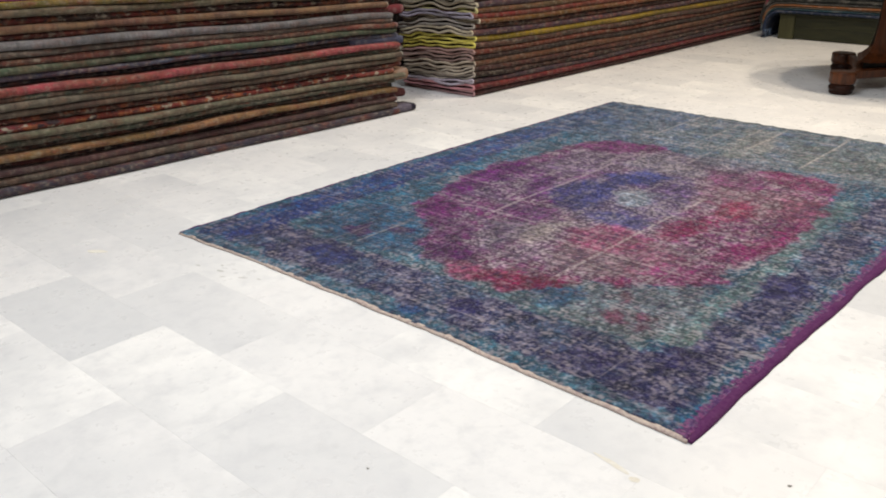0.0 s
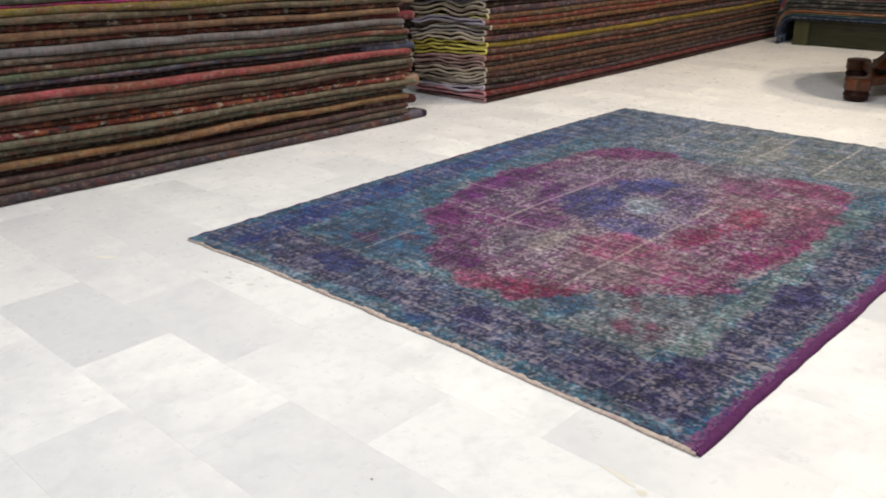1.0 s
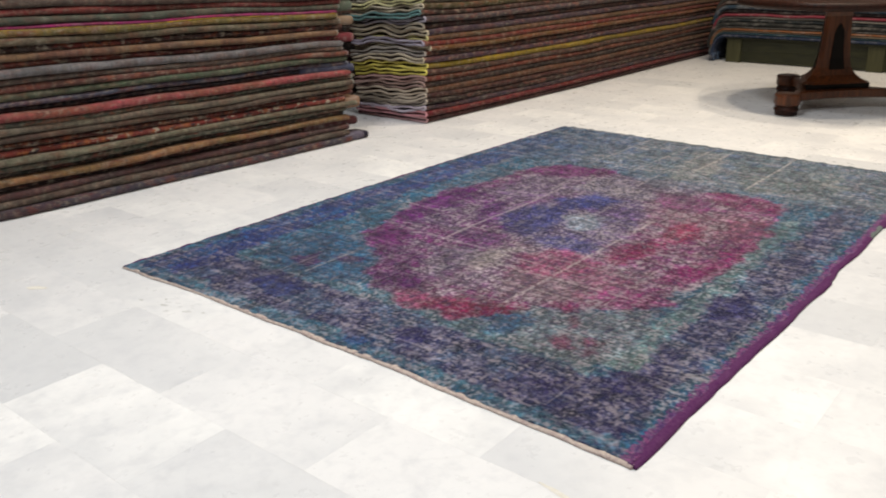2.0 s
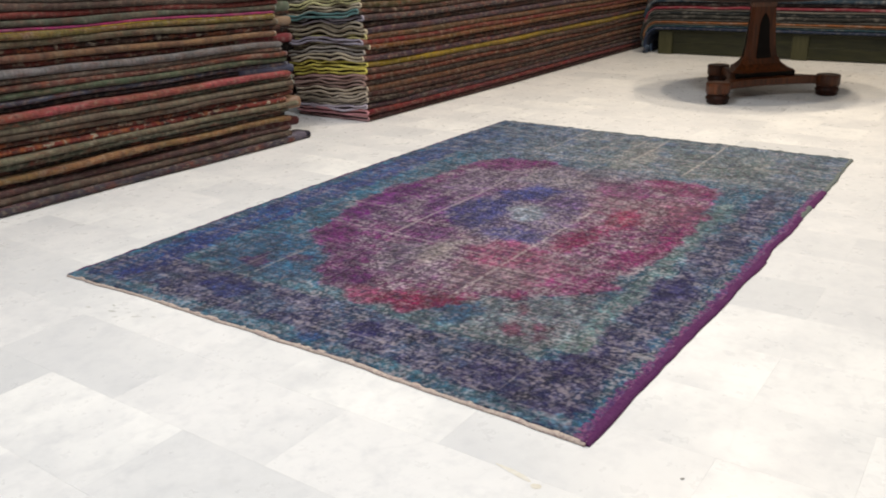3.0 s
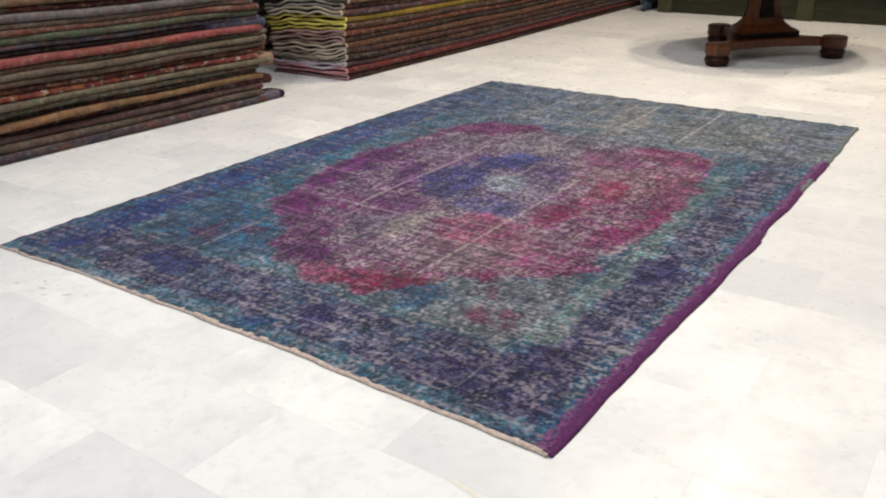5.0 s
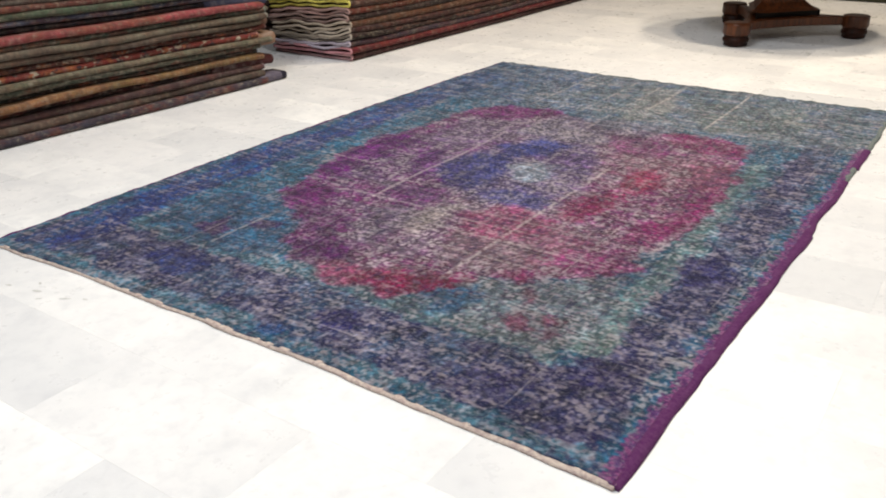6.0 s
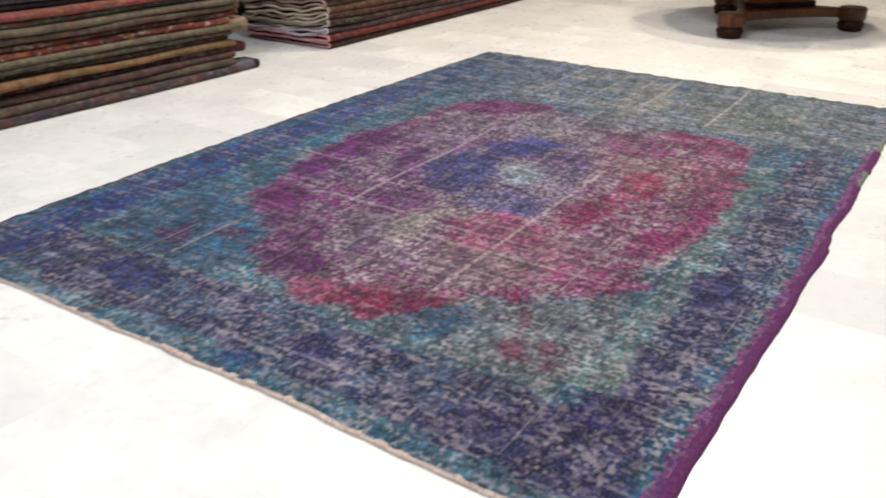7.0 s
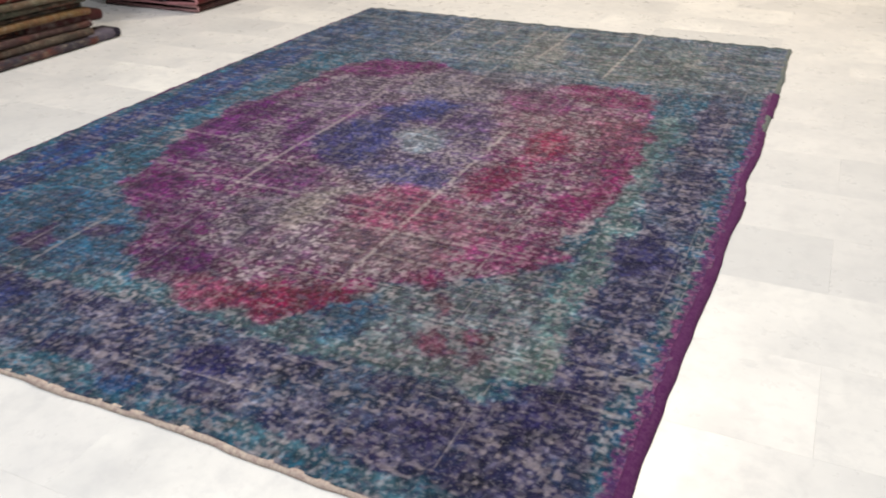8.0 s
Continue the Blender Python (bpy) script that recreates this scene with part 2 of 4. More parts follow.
def column_ring(w, z):
    """The three-sided column: flat faces between the feet, corners a little cut."""
    pts = []
    for a in FEET:
        for d in (-0.16, 0.16):
            pts.append((w * math.cos(a + d), w * math.sin(a + d), z))
    return pts


COLUMN = [(0.285, 0.19), (0.238, 0.208), (0.186, 0.245), (0.150, 0.30), (0.135, 0.36), (0.124, 0.45), (0.116, 0.56), (0.111, 0.66), (0.118, 0.685), (0.122, 0.70)]
part("column", loft([column_ring(w, z) for w, z in COLUMN]), MAHOGANY, table, smooth=False)


def inlay(face):
    """A black pointed panel set on one flat of the column."""
    a = FEET[face] + math.radians(60)
    out, side = Vector((math.cos(a), math.sin(a), 0)), Vector((-math.sin(a), math.cos(a), 0))
    zs = [0.285, 0.36, 0.45, 0.54, 0.58, 0.605, 0.615]
    ws = [0.062, 0.053, 0.045, 0.038, 0.026, 0.010, 0.001]
    front, back = [], []
    for z, w in zip(zs, ws):
        r = np.interp(z, [c[1] for c in COLUMN], [c[0] for c in COLUMN]) * math.cos(math.radians(60) - 0.16)
        front.append([out * (r + 0.004) + side * s * w + Vector((0, 0, z)) for s in (-1, 1)])
        back.append([out * (r - 0.006) + side * s * w + Vector((0, 0, z)) for s in (-1, 1)])
    bm = loft([[f[0], f[1], b[1], b[0]] for f, b in zip(front, back)])
    part("inlay_panel", bm, EBONY, table, "black pointed inlay panel", smooth=False)


for i in range(3):
    inlay(i)
for a in FEET:
    fx, fy = FR * math.cos(a), FR * math.sin(a)
    bm = bmesh.new()
    turned(bm, [(0.058, 0.0), (0.074, 0.006), (0.080, 0.016), (0.076, 0.026), (0.083, 0.032), (0.087, 0.044), (0.083, 0.056), (0.076, 0.062), (0.080, 0.068), (0.076, 0.075)], fx, fy)
    part("bun_foot", bm, DARK_TOP, table, "dark turned bun foot")
    bm = bmesh.new()
    turned(bm, [(0.070, 0.072), (0.084, 0.077), (0.089, 0.090), (0.088, 0.135), (0.089, 0.148), (0.082, 0.156), (0.030, 0.158)], fx, fy)
    part("foot_block", bm, MAHOGANY, table)
bm = bmesh.new()
turned(bm, [(0.665, 0.735), (0.69, 0.742), (0.70, 0.765), (0.695, 0.785), (0.68, 0.795)], 0, 0, 64)
part("tabletop", bm, DARK_TOP, table, "dark polished round top")
bm = bmesh.new()
turned(bm, [(0.16, 0.698), (0.20, 0.71), (0.22, 0.736)], 0, 0, 32)
part("collar", bm, MAHOGANY, table)

# ---- worn rug on the floor ----
RX, RY, RW, RL = -3.03, 1.895, 2.25, 3.33


def soft_noise(nx, ny, cx, cy, seed):
    """Smooth noise from 0 to 1 with cx by cy cells on an nx by ny lattice."""
    rng = np.random.default_rng(seed)
    g = rng.random((cy + 2, cx + 2))
    fx, fy = np.linspace(0, cx, nx), np.linspace(0, cy, ny)
    ix, iy = np.minimum(fx.astype(int), cx), np.minimum(fy.astype(int), cy)
    tx, ty = fx - ix, fy - iy
    tx, ty = tx * tx * (3 - 2 * tx), ty * ty * (3 - 2 * ty)
    a = g[iy][:, ix] * (1 - tx) + g[iy][:, ix + 1] * tx
    b = g[iy + 1][:, ix] * (1 - tx) + g[iy + 1][:, ix + 1] * tx
    return a * (1 - ty[:, None]) + b * ty[:, None]


def rgb(r, g, b):
    c = np.array([r, g, b]) / 255.0
    return np.where(c <= 0.04045, c / 12.92, ((c + 0.055) / 1.055) ** 2.4)


def step(x, lo, hi):
    t = np.clip((x - lo) / (hi - lo), 0, 1)
    return t * t * (3 - 2 * t)


# areas of the rug's design, as shares of its width and length: colour, strength, outline
FIELD = ((0.371, 0.165), (0.412, 0.138), (0.469, 0.126), (0.506, 0.110), (0.566, 0.114), (0.610, 0.119), (0.651, 0.140), (0.672, 0.184), (0.701, 0.209), (0.736, 0.200), (0.764, 0.227), (0.800, 0.244), (0.839, 0.277), (0.832, 0.312), (0.862, 0.364), (0.852, 0.424), (0.856, 0.494), (0.844, 0.576), (0.822, 0.622), (0.830, 0.666), (0.810, 0.709), (0.744, 0.725), (0.641, 0.719), (0.531, 0.695), (0.345, 0.740), (0.206, 0.695), (0.200, 0.611), (0.176, 0.540), (0.166, 0.460), (0.167, 0.401), (0.193, 0.345), (0.214, 0.299), (0.213, 0.265), (0.257, 0.237), (0.310, 0.225), (0.356, 0.193))
GROUNDS = (
    ((48, 90, 122), 0.8, ((0.144, 0.231), (0.216, 0.245), (0.308, 0.214), (0.370, 0.176), (0.395, 0.132), (0.330, 0.112), (0.250, 0.106), (0.150, 0.110))),
    ((118, 128, 132), 0.8, ((0.664, 0.178), (0.706, 0.203), (0.744, 0.197), (0.802, 0.241), (0.845, 0.272), (0.868, 0.205), (0.871, 0.119), (0.825, 0.105), (0.763, 0.108), (0.700, 0.124), (0.672, 0.140))),
    ((46, 92, 128), 0.8, ((0.660, 0.165), (0.690, 0.178), (0.712, 0.150), (0.700, 0.118), (0.672, 0.118))),
    ((112, 142, 144), 0.9, ((0.868, 0.117), (0.864, 0.222), (0.861, 0.342), (0.852, 0.481), (0.842, 0.640), (0.872, 0.640), (0.884, 0.489), (0.891, 0.340), (0.896, 0.215), (0.905, 0.120))),
    ((136, 142, 120), 0.3, ((0.873, 0.120), (0.872, 0.178), (0.892, 0.178), (0.901, 0.122))),
    ((126, 136, 124), 0.4, ((0.600, 0.900), (0.841, 0.940), (0.880, 0.797), (0.700, 0.754))),
    ((160, 164, 158), 0.55, ((0.463, 0.945), (0.544, 0.965), (0.600, 0.805), (0.525, 0.728))),
)
PATCHES = (
    ((104, 72, 120), 0.5, ((0.22, 0.40), (0.24, 0.60), (0.40, 0.62), (0.42, 0.50), (0.36, 0.36), (0.26, 0.33))),
    ((118, 96, 122), 0.6, ((0.25, 0.60), (0.38, 0.68), (0.55, 0.66), (0.55, 0.60), (0.38, 0.58))),
    ((146, 110, 122), 0.6, ((0.60, 0.60), (0.74, 0.63), (0.82, 0.60), (0.80, 0.52), (0.66, 0.54))),
    ((160, 106, 126), 0.6, ((0.56, 0.27), (0.68, 0.34), (0.78, 0.32), (0.74, 0.24), (0.62, 0.20))),
    ((124, 108, 128), 0.5, ((0.43, 0.20), (0.50, 0.34), (0.56, 0.28), (0.56, 0.20), (0.48, 0.17))),
    ((112, 112, 128), 0.8, ((0.38, 0.60), (0.39, 0.72), (0.52, 0.74), (0.64, 0.74), (0.62, 0.66), (0.54, 0.61))),
    ((110, 98, 122), 0.65, ((0.25, 0.52), (0.24, 0.64), (0.36, 0.66), (0.40, 0.56), (0.34, 0.50))),
    ((112, 108, 124), 0.6, ((0.42, 0.22), (0.40, 0.28), (0.47, 0.31), (0.50, 0.25), (0.47, 0.20))),
    ((132, 118, 124), 0.6, ((0.58, 0.21), (0.58, 0.27), (0.70, 0.28), (0.72, 0.24), (0.66, 0.20))),
    ((86, 28, 88), 1.0, ((0.374, 0.166), (0.415, 0.196), (0.466, 0.194), (0.494, 0.163), (0.458, 0.141), (0.417, 0.138))),
    ((166, 84, 118), 0.8, ((0.469, 0.126), (0.478, 0.150), (0.531, 0.148), (0.570, 0.118), (0.515, 0.111))),
    ((130, 26, 70), 0.9, ((0.525, 0.142), (0.579, 0.170), (0.648, 0.189), (0.672, 0.181), (0.658, 0.149), (0.609, 0.120), (0.550, 0.121))),
    ((110, 36, 104), 1.0, ((0.213, 0.265), (0.235, 0.305), (0.317, 0.288), (0.332, 0.246), (0.264, 0.236))),
    ((104, 46, 104), 0.75, ((0.299, 0.221), (0.346, 0.250), (0.435, 0.228), (0.391, 0.193), (0.354, 0.195))),
    ((104, 34, 110), 0.95, ((0.195, 0.345), (0.168, 0.460), (0.176, 0.540), (0.240, 0.500), (0.245, 0.408), (0.255, 0.349), (0.240, 0.312))),
    ((98, 40, 110), 0.85, ((0.281, 0.462), (0.317, 0.492), (0.406, 0.398), (0.372, 0.372))),
    ((108, 52, 112), 0.7, ((0.344, 0.333), (0.430, 0.373), (0.495, 0.333), (0.438, 0.290))),
    ((92, 88, 130), 0.7, ((0.38, 0.50), (0.42, 0.60), (0.56, 0.61), (0.64, 0.50), (0.64, 0.38), (0.55, 0.34), (0.48, 0.37))),
    ((44, 58, 118), 0.85, ((0.355, 0.447), (0.400, 0.500), (0.448, 0.529), (0.485, 0.455), (0.505, 0.395), (0.473, 0.367), (0.415, 0.390))),
    ((50, 70, 136), 0.8, ((0.400, 0.540), (0.460, 0.605), (0.534, 0.590), (0.516, 0.540), (0.452, 0.515))),
    ((74, 82, 140), 0.7, ((0.508, 0.380), (0.550, 0.412), (0.616, 0.410), (0.632, 0.362), (0.570, 0.345))),
    ((158, 176, 186), 0.75, ((0.472, 0.484), (0.501, 0.510), (0.547, 0.508), (0.572, 0.454), (0.551, 0.428), (0.508, 0.437))),
    ((138, 28, 70), 0.85, ((0.668, 0.518), (0.706, 0.556), (0.763, 0.520), (0.735, 0.468), (0.692, 0.468))),
    ((136, 32, 82), 0.85, ((0.655, 0.363), (0.663, 0.415), (0.687, 0.455), (0.733, 0.472), (0.730, 0.415), (0.697, 0.350))),
    ((132, 38, 96), 0.9, ((0.806, 0.475), (0.852, 0.530), (0.858, 0.465), (0.857, 0.410), (0.835, 0.350), (0.782, 0.326), (0.790, 0.385), (0.820, 0.423))),
    ((146, 84, 110), 0.7, ((0.755, 0.598), (0.820, 0.622), (0.847, 0.568), (0.837, 0.523), (0.794, 0.502))),
    ((162, 84, 116), 0.7, ((0.535, 0.320), (0.591, 0.360), (0.666, 0.345), (0.672, 0.298), (0.629, 0.270), (0.578, 0.283))),
    ((136, 56, 104), 0.75, ((0.728, 0.282), (0.803, 0.318), (0.839, 0.277), (0.800, 0.244), (0.755, 0.241))),
    ((132, 40, 90), 0.85, ((0.683, 0.200), (0.709, 0.227), (0.745, 0.222), (0.736, 0.198), (0.706, 0.203))),
    ((106, 34, 98), 0.95, ((0.200, 0.660), (0.260, 0.728), (0.376, 0.740), (0.380, 0.690), (0.261, 0.645))),
    ((132, 48, 98), 0.85, ((0.645, 0.712), (0.744, 0.725), (0.818, 0.700), (0.828, 0.659), (0.736, 0.650), (0.672, 0.672))),
    ((126, 66, 110), 0.7, ((0.547, 0.670), (0.660, 0.678), (0.705, 0.603), (0.606, 0.585))),
    ((186, 180, 170), 0.6, ((0.490, 0.251), (0.484, 0.311), (0.509, 0.342), (0.530, 0.304), (0.530, 0.250), (0.515, 0.236))),
)
MOTIFS = (
    ((104, 30, 62), 0.75, ((0.744, 0.190), (0.757, 0.199), (0.778, 0.179), (0.772, 0.164))),
    ((110, 32, 66), 0.75, ((0.762, 0.136), (0.783, 0.162), (0.815, 0.133), (0.793, 0.124))),
    ((110, 32, 66), 0.75, ((0.800, 0.157), (0.819, 0.171), (0.836, 0.152), (0.819, 0.139))),
    ((98, 32, 64), 0.7, ((0.815, 0.134), (0.830, 0.143), (0.842, 0.124), (0.826, 0.119))),
    ((70, 34, 84), 0.85, ((0.208, 0.138), (0.223, 0.171), (0.274, 0.155), (0.262, 0.129))),
    ((60, 34, 82), 0.85, ((0.270, 0.175), (0.296, 0.196), (0.330, 0.177), (0.306, 0.160))),
    ((34, 34, 92), 0.75, ((0.893, 0.335), (0.945, 0.360), (0.962, 0.303), (0.910, 0.265))),
    ((38, 36, 96), 0.75, ((0.555, 0.058), (0.593, 0.076), (0.630, 0.059), (0.595, 0.042))),
    ((40, 34, 90), 0.75, ((0.800, 0.056), (0.837, 0.084), (0.874, 0.064), (0.850, 0.035))),
    ((40, 34, 92), 0.75, ((0.872, 0.098), (0.908, 0.124), (0.938, 0.103), (0.910, 0.072))),
    ((34, 44, 104), 0.75, ((0.226, 0.059), (0.285, 0.100), (0.364, 0.070), (0.319, 0.036))),
    ((44, 40, 84), 0.5, ((0.76, 0.03), (0.965, 0.025), (0.962, 0.20), (0.905, 0.19), (0.90, 0.10), (0.78, 0.095))),
    ((40, 84, 140), 0.75, ((0.520, 0.018), (0.549, 0.036), (0.584, 0.023), (0.549, 0.012))),
)


def rug_dye(nx, ny):
    u, v = np.meshgrid(np.linspace(0, 1, nx), np.linspace(0, 1, ny))
    big = soft_noise(nx, ny, 7, 10, 2)
    mid = soft_noise(nx, ny, 28, 42, 1)
    bud = soft_noise(nx, ny, 58, 84, 5)
    small = soft_noise(nx, ny, 120, 180, 3)
    knot = soft_noise(nx, ny, 240, 340, 4)
    fleck = soft_noise(nx, ny, 400, 520, 34)
    across = soft_noise(nx, ny, 18, 320, 6)
    along = soft_noise(nx, ny, 280, 24, 7)
    wx = (soft_noise(nx, ny, 28, 42, 51) - 0.5) * 0.050 + (soft_noise(nx, ny, 90, 130, 52) - 0.5) * 0.040 + (knot - 0.5) * 0.022
    wy = (soft_noise(nx, ny, 28, 42, 53) - 0.5) * 0.050 + (soft_noise(nx, ny, 90, 130, 54) - 0.5) * 0.030 + (fleck - 0.5) * 0.016
    x, y = u * RW + wx, v * RL + wy
    us, vs = x / RW, y / RL
    col = np.empty((ny, nx, 3))
    col[:] = rgb(58, 104, 128)

    def lay(mask, colour):
        col[:] = col * (1 - mask[..., None]) + colour * mask[..., None]

    def depth(outline):
        """How far inside an outline each knot lies, in metres; outside it is below nought."""
        inside, near = np.zeros(x.shape, bool), np.full(x.shape, 9.0)
        pts = [(a * RW, b * RL) for a, b in outline]
        for (x0, y0), (x1, y1) in zip(pts, pts[1:] + pts[:1]):
            dx, dy = x1 - x0, y1 - y0
            f = np.clip(((x - x0) * dx + (y - y0) * dy) / (dx * dx + dy * dy), 0, 1)
            near = np.minimum(near, (x - x0 - f * dx) ** 2 + (y - y0 - f * dy) ** 2)
            if abs(dy) > 1e-9:
                inside ^= ((y0 > y) != (y1 > y)) & (x < x0 + (y - y0) / dy * dx)
        return np.where(inside, 1, -1) * np.sqrt(near)

    rich = np.zeros_like(u)

    def zones(table, soft):
        for colour, strength, outline in table:
            mask = step(depth(outline), -soft, soft) * strength
            lay(mask, rgb(*colour))
            if max(colour) - min(colour) > 52:
                np.maximum(rich, mask, out=rich)

    # borders: outer guard, main band and inner guard, side by side
    def band(c, a0, a1, soft=0.008):
        return step(c, a0 - soft, a0 + soft) * (1 - step(c, a1 - soft, a1 + soft))

    navy, ink, lilac = rgb(46, 45, 95), rgb(28, 28, 82), rgb(132, 128, 138)
    south = band(vs, 0.022, 0.098, 0.005) * band(us, 0.015, 0.968)
    east = band(us, 0.898, 0.966) * band(vs, 0.022, 0.80, 0.03)
    west = band(us, 0.022, 0.108) * band(vs, 0.022, 0.90, 0.04)
    curl = 1 - np.abs(2 * (0.6 * bud + 0.4 * small) - 1)
    main = np.maximum(south, east)
    lay(main * 0.85, navy)
    lay(main * step(curl + 0.5 * (knot - 0.5), 0.80, 0.98) * 0.6, ink)
    lay(main * step(0.5 * bud + 0.5 * small, 0.54, 0.68) * 0.5, lilac)
    lay(main * step(soft_noise(nx, ny, 22, 34, 72), 0.52, 0.75) * 0.5, rgb(58, 96, 124))
    lay(west * 0.9, rgb(38, 66, 132))
    lay(west * step(0.5 * mid + 0.5 * small, 0.5, 0.66) * 0.6, rgb(32, 42, 104))
    lay(west * step(0.6 * soft_noise(nx, ny, 90, 16, 73) + 0.4 * bud, 0.50, 0.66) * 0.6, rgb(42, 92, 132))
    lay(west * step(vs, 0.5, 0.85) * 0.5, rgb(48, 88, 132))
    guard_s = band(vs, 0.100, 0.128, 0.006) * band(us, 0.12, 0.87)
    lay(guard_s * (0.4 + 0.5 * step(us, 0.35, 0.7)), rgb(100, 124, 130))
    lay(band(us, 0.110, 0.150) * band(vs, 0.15, 0.75, 0.03) * 0.7, rgb(54, 106, 136))
    lay((1 - step(vs, 0.018, 0.026)) * step(mid, 0.35, 0.7) * 0.6, rgb(96, 128, 142))
    lay(step(us, 0.964, 0.972) * step(0.5 * mid + 0.5 * small, 0.45, 0.6) * 0.6 * (1 - step(vs, 0.7, 0.8)), rgb(38, 90, 128))
    # faded far end
    far = step(vs, 0.715, 0.765)
    lay(far * 0.8 * step(us, 0.06, 0.3), rgb(114, 134, 142))
    lay(far * (1 - step(us, 0.1, 0.5)) * 0.6, rgb(62, 94, 128))
    lay(far * step(0.5 * mid + 0.5 * bud, 0.52, 0.66) * 0.5, rgb(72, 92, 134))
    lay(far * step(across * 0.6 + bud * 0.4, 0.54, 0.7) * 0.5, rgb(148, 154, 150))
    zones(GROUNDS, 0.025)
    # lobed field and what lies in it
    field = step(depth(FIELD), -0.012, 0.020)
    lay(field, rgb(126, 78, 112))
    lay(field * (1 - step(us, 0.28, 0.52)) * 0.7, rgb(100, 54, 112))
    lay(field * step(us - 0.35 * (vs - 0.3), 0.45, 0.7) * 0.5, rgb(156, 108, 124))
    rim = field * (1 - step(depth(FIELD), 0.05, 0.10))
    lay(rim * 0.25, rgb(128, 44, 104))
    streak = soft_noise(nx, ny, 11, 130, 71)
    lay(field * step(streak + 0.5 * (small - 0.5) + 0.3 * (bud - 0.5), 0.52, 0.68) * 0.6, rgb(118, 34, 104))
    lay(field * step(1 - streak + 0.4 * (small - 0.5), 0.56, 0.74) * 0.5, rgb(126, 116, 132))
    lay(field * step(0.6 * mid + 0.4 * big, 0.55, 0.7) * 0.35, rgb(122, 114, 134))
    zones(PATCHES, 0.035)
    zones(MOTIFS, 0.014)
    # curled stems in the corner piece and the worn parts of the field
    stems = step(1 - np.abs(2 * soft_noise(nx, ny, 46, 68, 37) - 1) + 0.3 * (knot - 0.5), 0.84, 0.97)
    corner = step(depth(GROUNDS[1][2]), -0.01, 0.02)
    lay(stems * (0.20 + 0.45 * corner + 0.10 * field), rgb(70, 44, 74))
    # bare warps and wefts, fold lines
    lines = np.zeros_like(u)
    for lu, v0, v1, k in ((0.28, 0.08, 0.22, 0.5), (0.365, 0.27, 0.62, 0.7), (0.64, 0.16, 0.55, 0.75), (0.70, 0.74, 1.0, 0.9), (0.545, 0.80, 1.0, 0.7), (0.30, 0.74, 1.0, 0.5), (0.42, 0.74, 1.0, 0.45), (0.49, 0.6, 1.0, 0.4)):
        lines = np.maximum(lines, k * (1 - step(np.abs(u - lu + (big - 0.5) * 0.006) * RW, 0.002, 0.010)) * step(v, v0, v0 + 0.03) * (1 - step(v, v1 - 0.03, v1)))
    for lv, u0, u1, k in ((0.275, 0.45, 0.85, 0.5), (0.305, 0.3, 0.8, 0.5), (0.33, 0.5, 0.8, 0.35), (0.235, 0.55, 0.75, 0.5), (0.40, 0.1, 0.35, 0.4), (0.12, 0.93, 1.0, 0.8), (0.155, 0.92, 1.0, 0.8), (0.185, 0.94, 1.0, 0.7)):
        lines = np.maximum(lines, k * (1 - step(np.abs(v - lv + (big - 0.5) * 0.008) * RL, 0.002, 0.009)) * step(u, u0, u0 + 0.04) * (1 - step(u, u1 - 0.04, u1)))
    # wear knot by knot: tone, pale bare knots, dark tufts
    g1, g2 = soft_noise(nx, ny, 215, 350, 61), soft_noise(nx, ny, 300, 330, 62)
    d1, d2 = soft_noise(nx, ny, 205, 340, 63), soft_noise(nx, ny, 320, 310, 64)
    tone = 0.55 * (g1 - 0.5) + 0.45 * (g2 - 0.5) + 0.6 * (small - 0.5) + 0.5 * (bud - 0.5) + 0.35 * (mid - 0.5)
    col *= (0.475 * np.exp(1.7 * tone) * (0.88 + 0.24 * across))[..., None]
    wear = np.clip(0.35 + 0.9 * (mid - 0.5) + 0.7 * (big - 0.5) + 0.25 * field - 0.35 * (1 - step(us, 0.10, 0.30)) - 0.20 * main - 0.30 * rich, 0, 1)
    lay(step(0.45 * d1 + 0.30 * d2 + 0.25 * small, 0.55, 0.68) * (0.55 - 0.25 * wear), rgb(30, 26, 58))
    pale = rgb(174, 166, 168) * (0.35 + 0.65 * step(us, 0.05, 0.35))[..., None] + 0.35 * col
    speck = step(0.45 * g1 + 0.35 * g2 + 0.20 * (1 - small), 0.56, 0.70)
    plain = 1 - 0.65 * rich
    lay(speck * (0.10 + 0.56 * wear) * plain, pale)
    lay(step(0.5 * along + 0.5 * fleck, 0.64, 0.82) * 0.20 * plain, rgb(170, 162, 168))
    lay(step(0.5 * across + 0.5 * knot, 0.60, 0.76) * 0.36 * plain, rgb(172, 162, 166))
    warp = soft_noise(nx, ny, 120, 22, 74)
    lay(step(0.5 * warp + 0.5 * knot, 0.60, 0.76) * 0.36 * (0.4 + 0.6 * field) * plain, rgb(160, 154, 158))
    lay(step(0.5 * (1 - warp) + 0.5 * knot, 0.60, 0.80) * 0.34, rgb(34, 30, 66))
    lay(step(0.6 * (1 - across) + 0.4 * knot, 0.66, 0.84) * 0.40, rgb(36, 28, 60))
    threads = np.zeros_like(u)
    rng = np.random.default_rng(41)
    for _ in range(70):
        i, j0, n = rng.integers(2, nx - 2), rng.integers(0, ny - 60), rng.integers(20, 140)
        threads[j0:j0 + n, i] = np.maximum(threads[j0:j0 + n, i], rng.uniform(0.08, 0.4))
    for _ in range(120):
        j, i0, n = rng.integers(2, ny - 2), rng.integers(0, nx - 40), rng.integers(15, 110)
        threads[j, i0:i0 + n] = np.maximum(threads[j, i0:i0 + n], rng.uniform(0.1, 0.5))
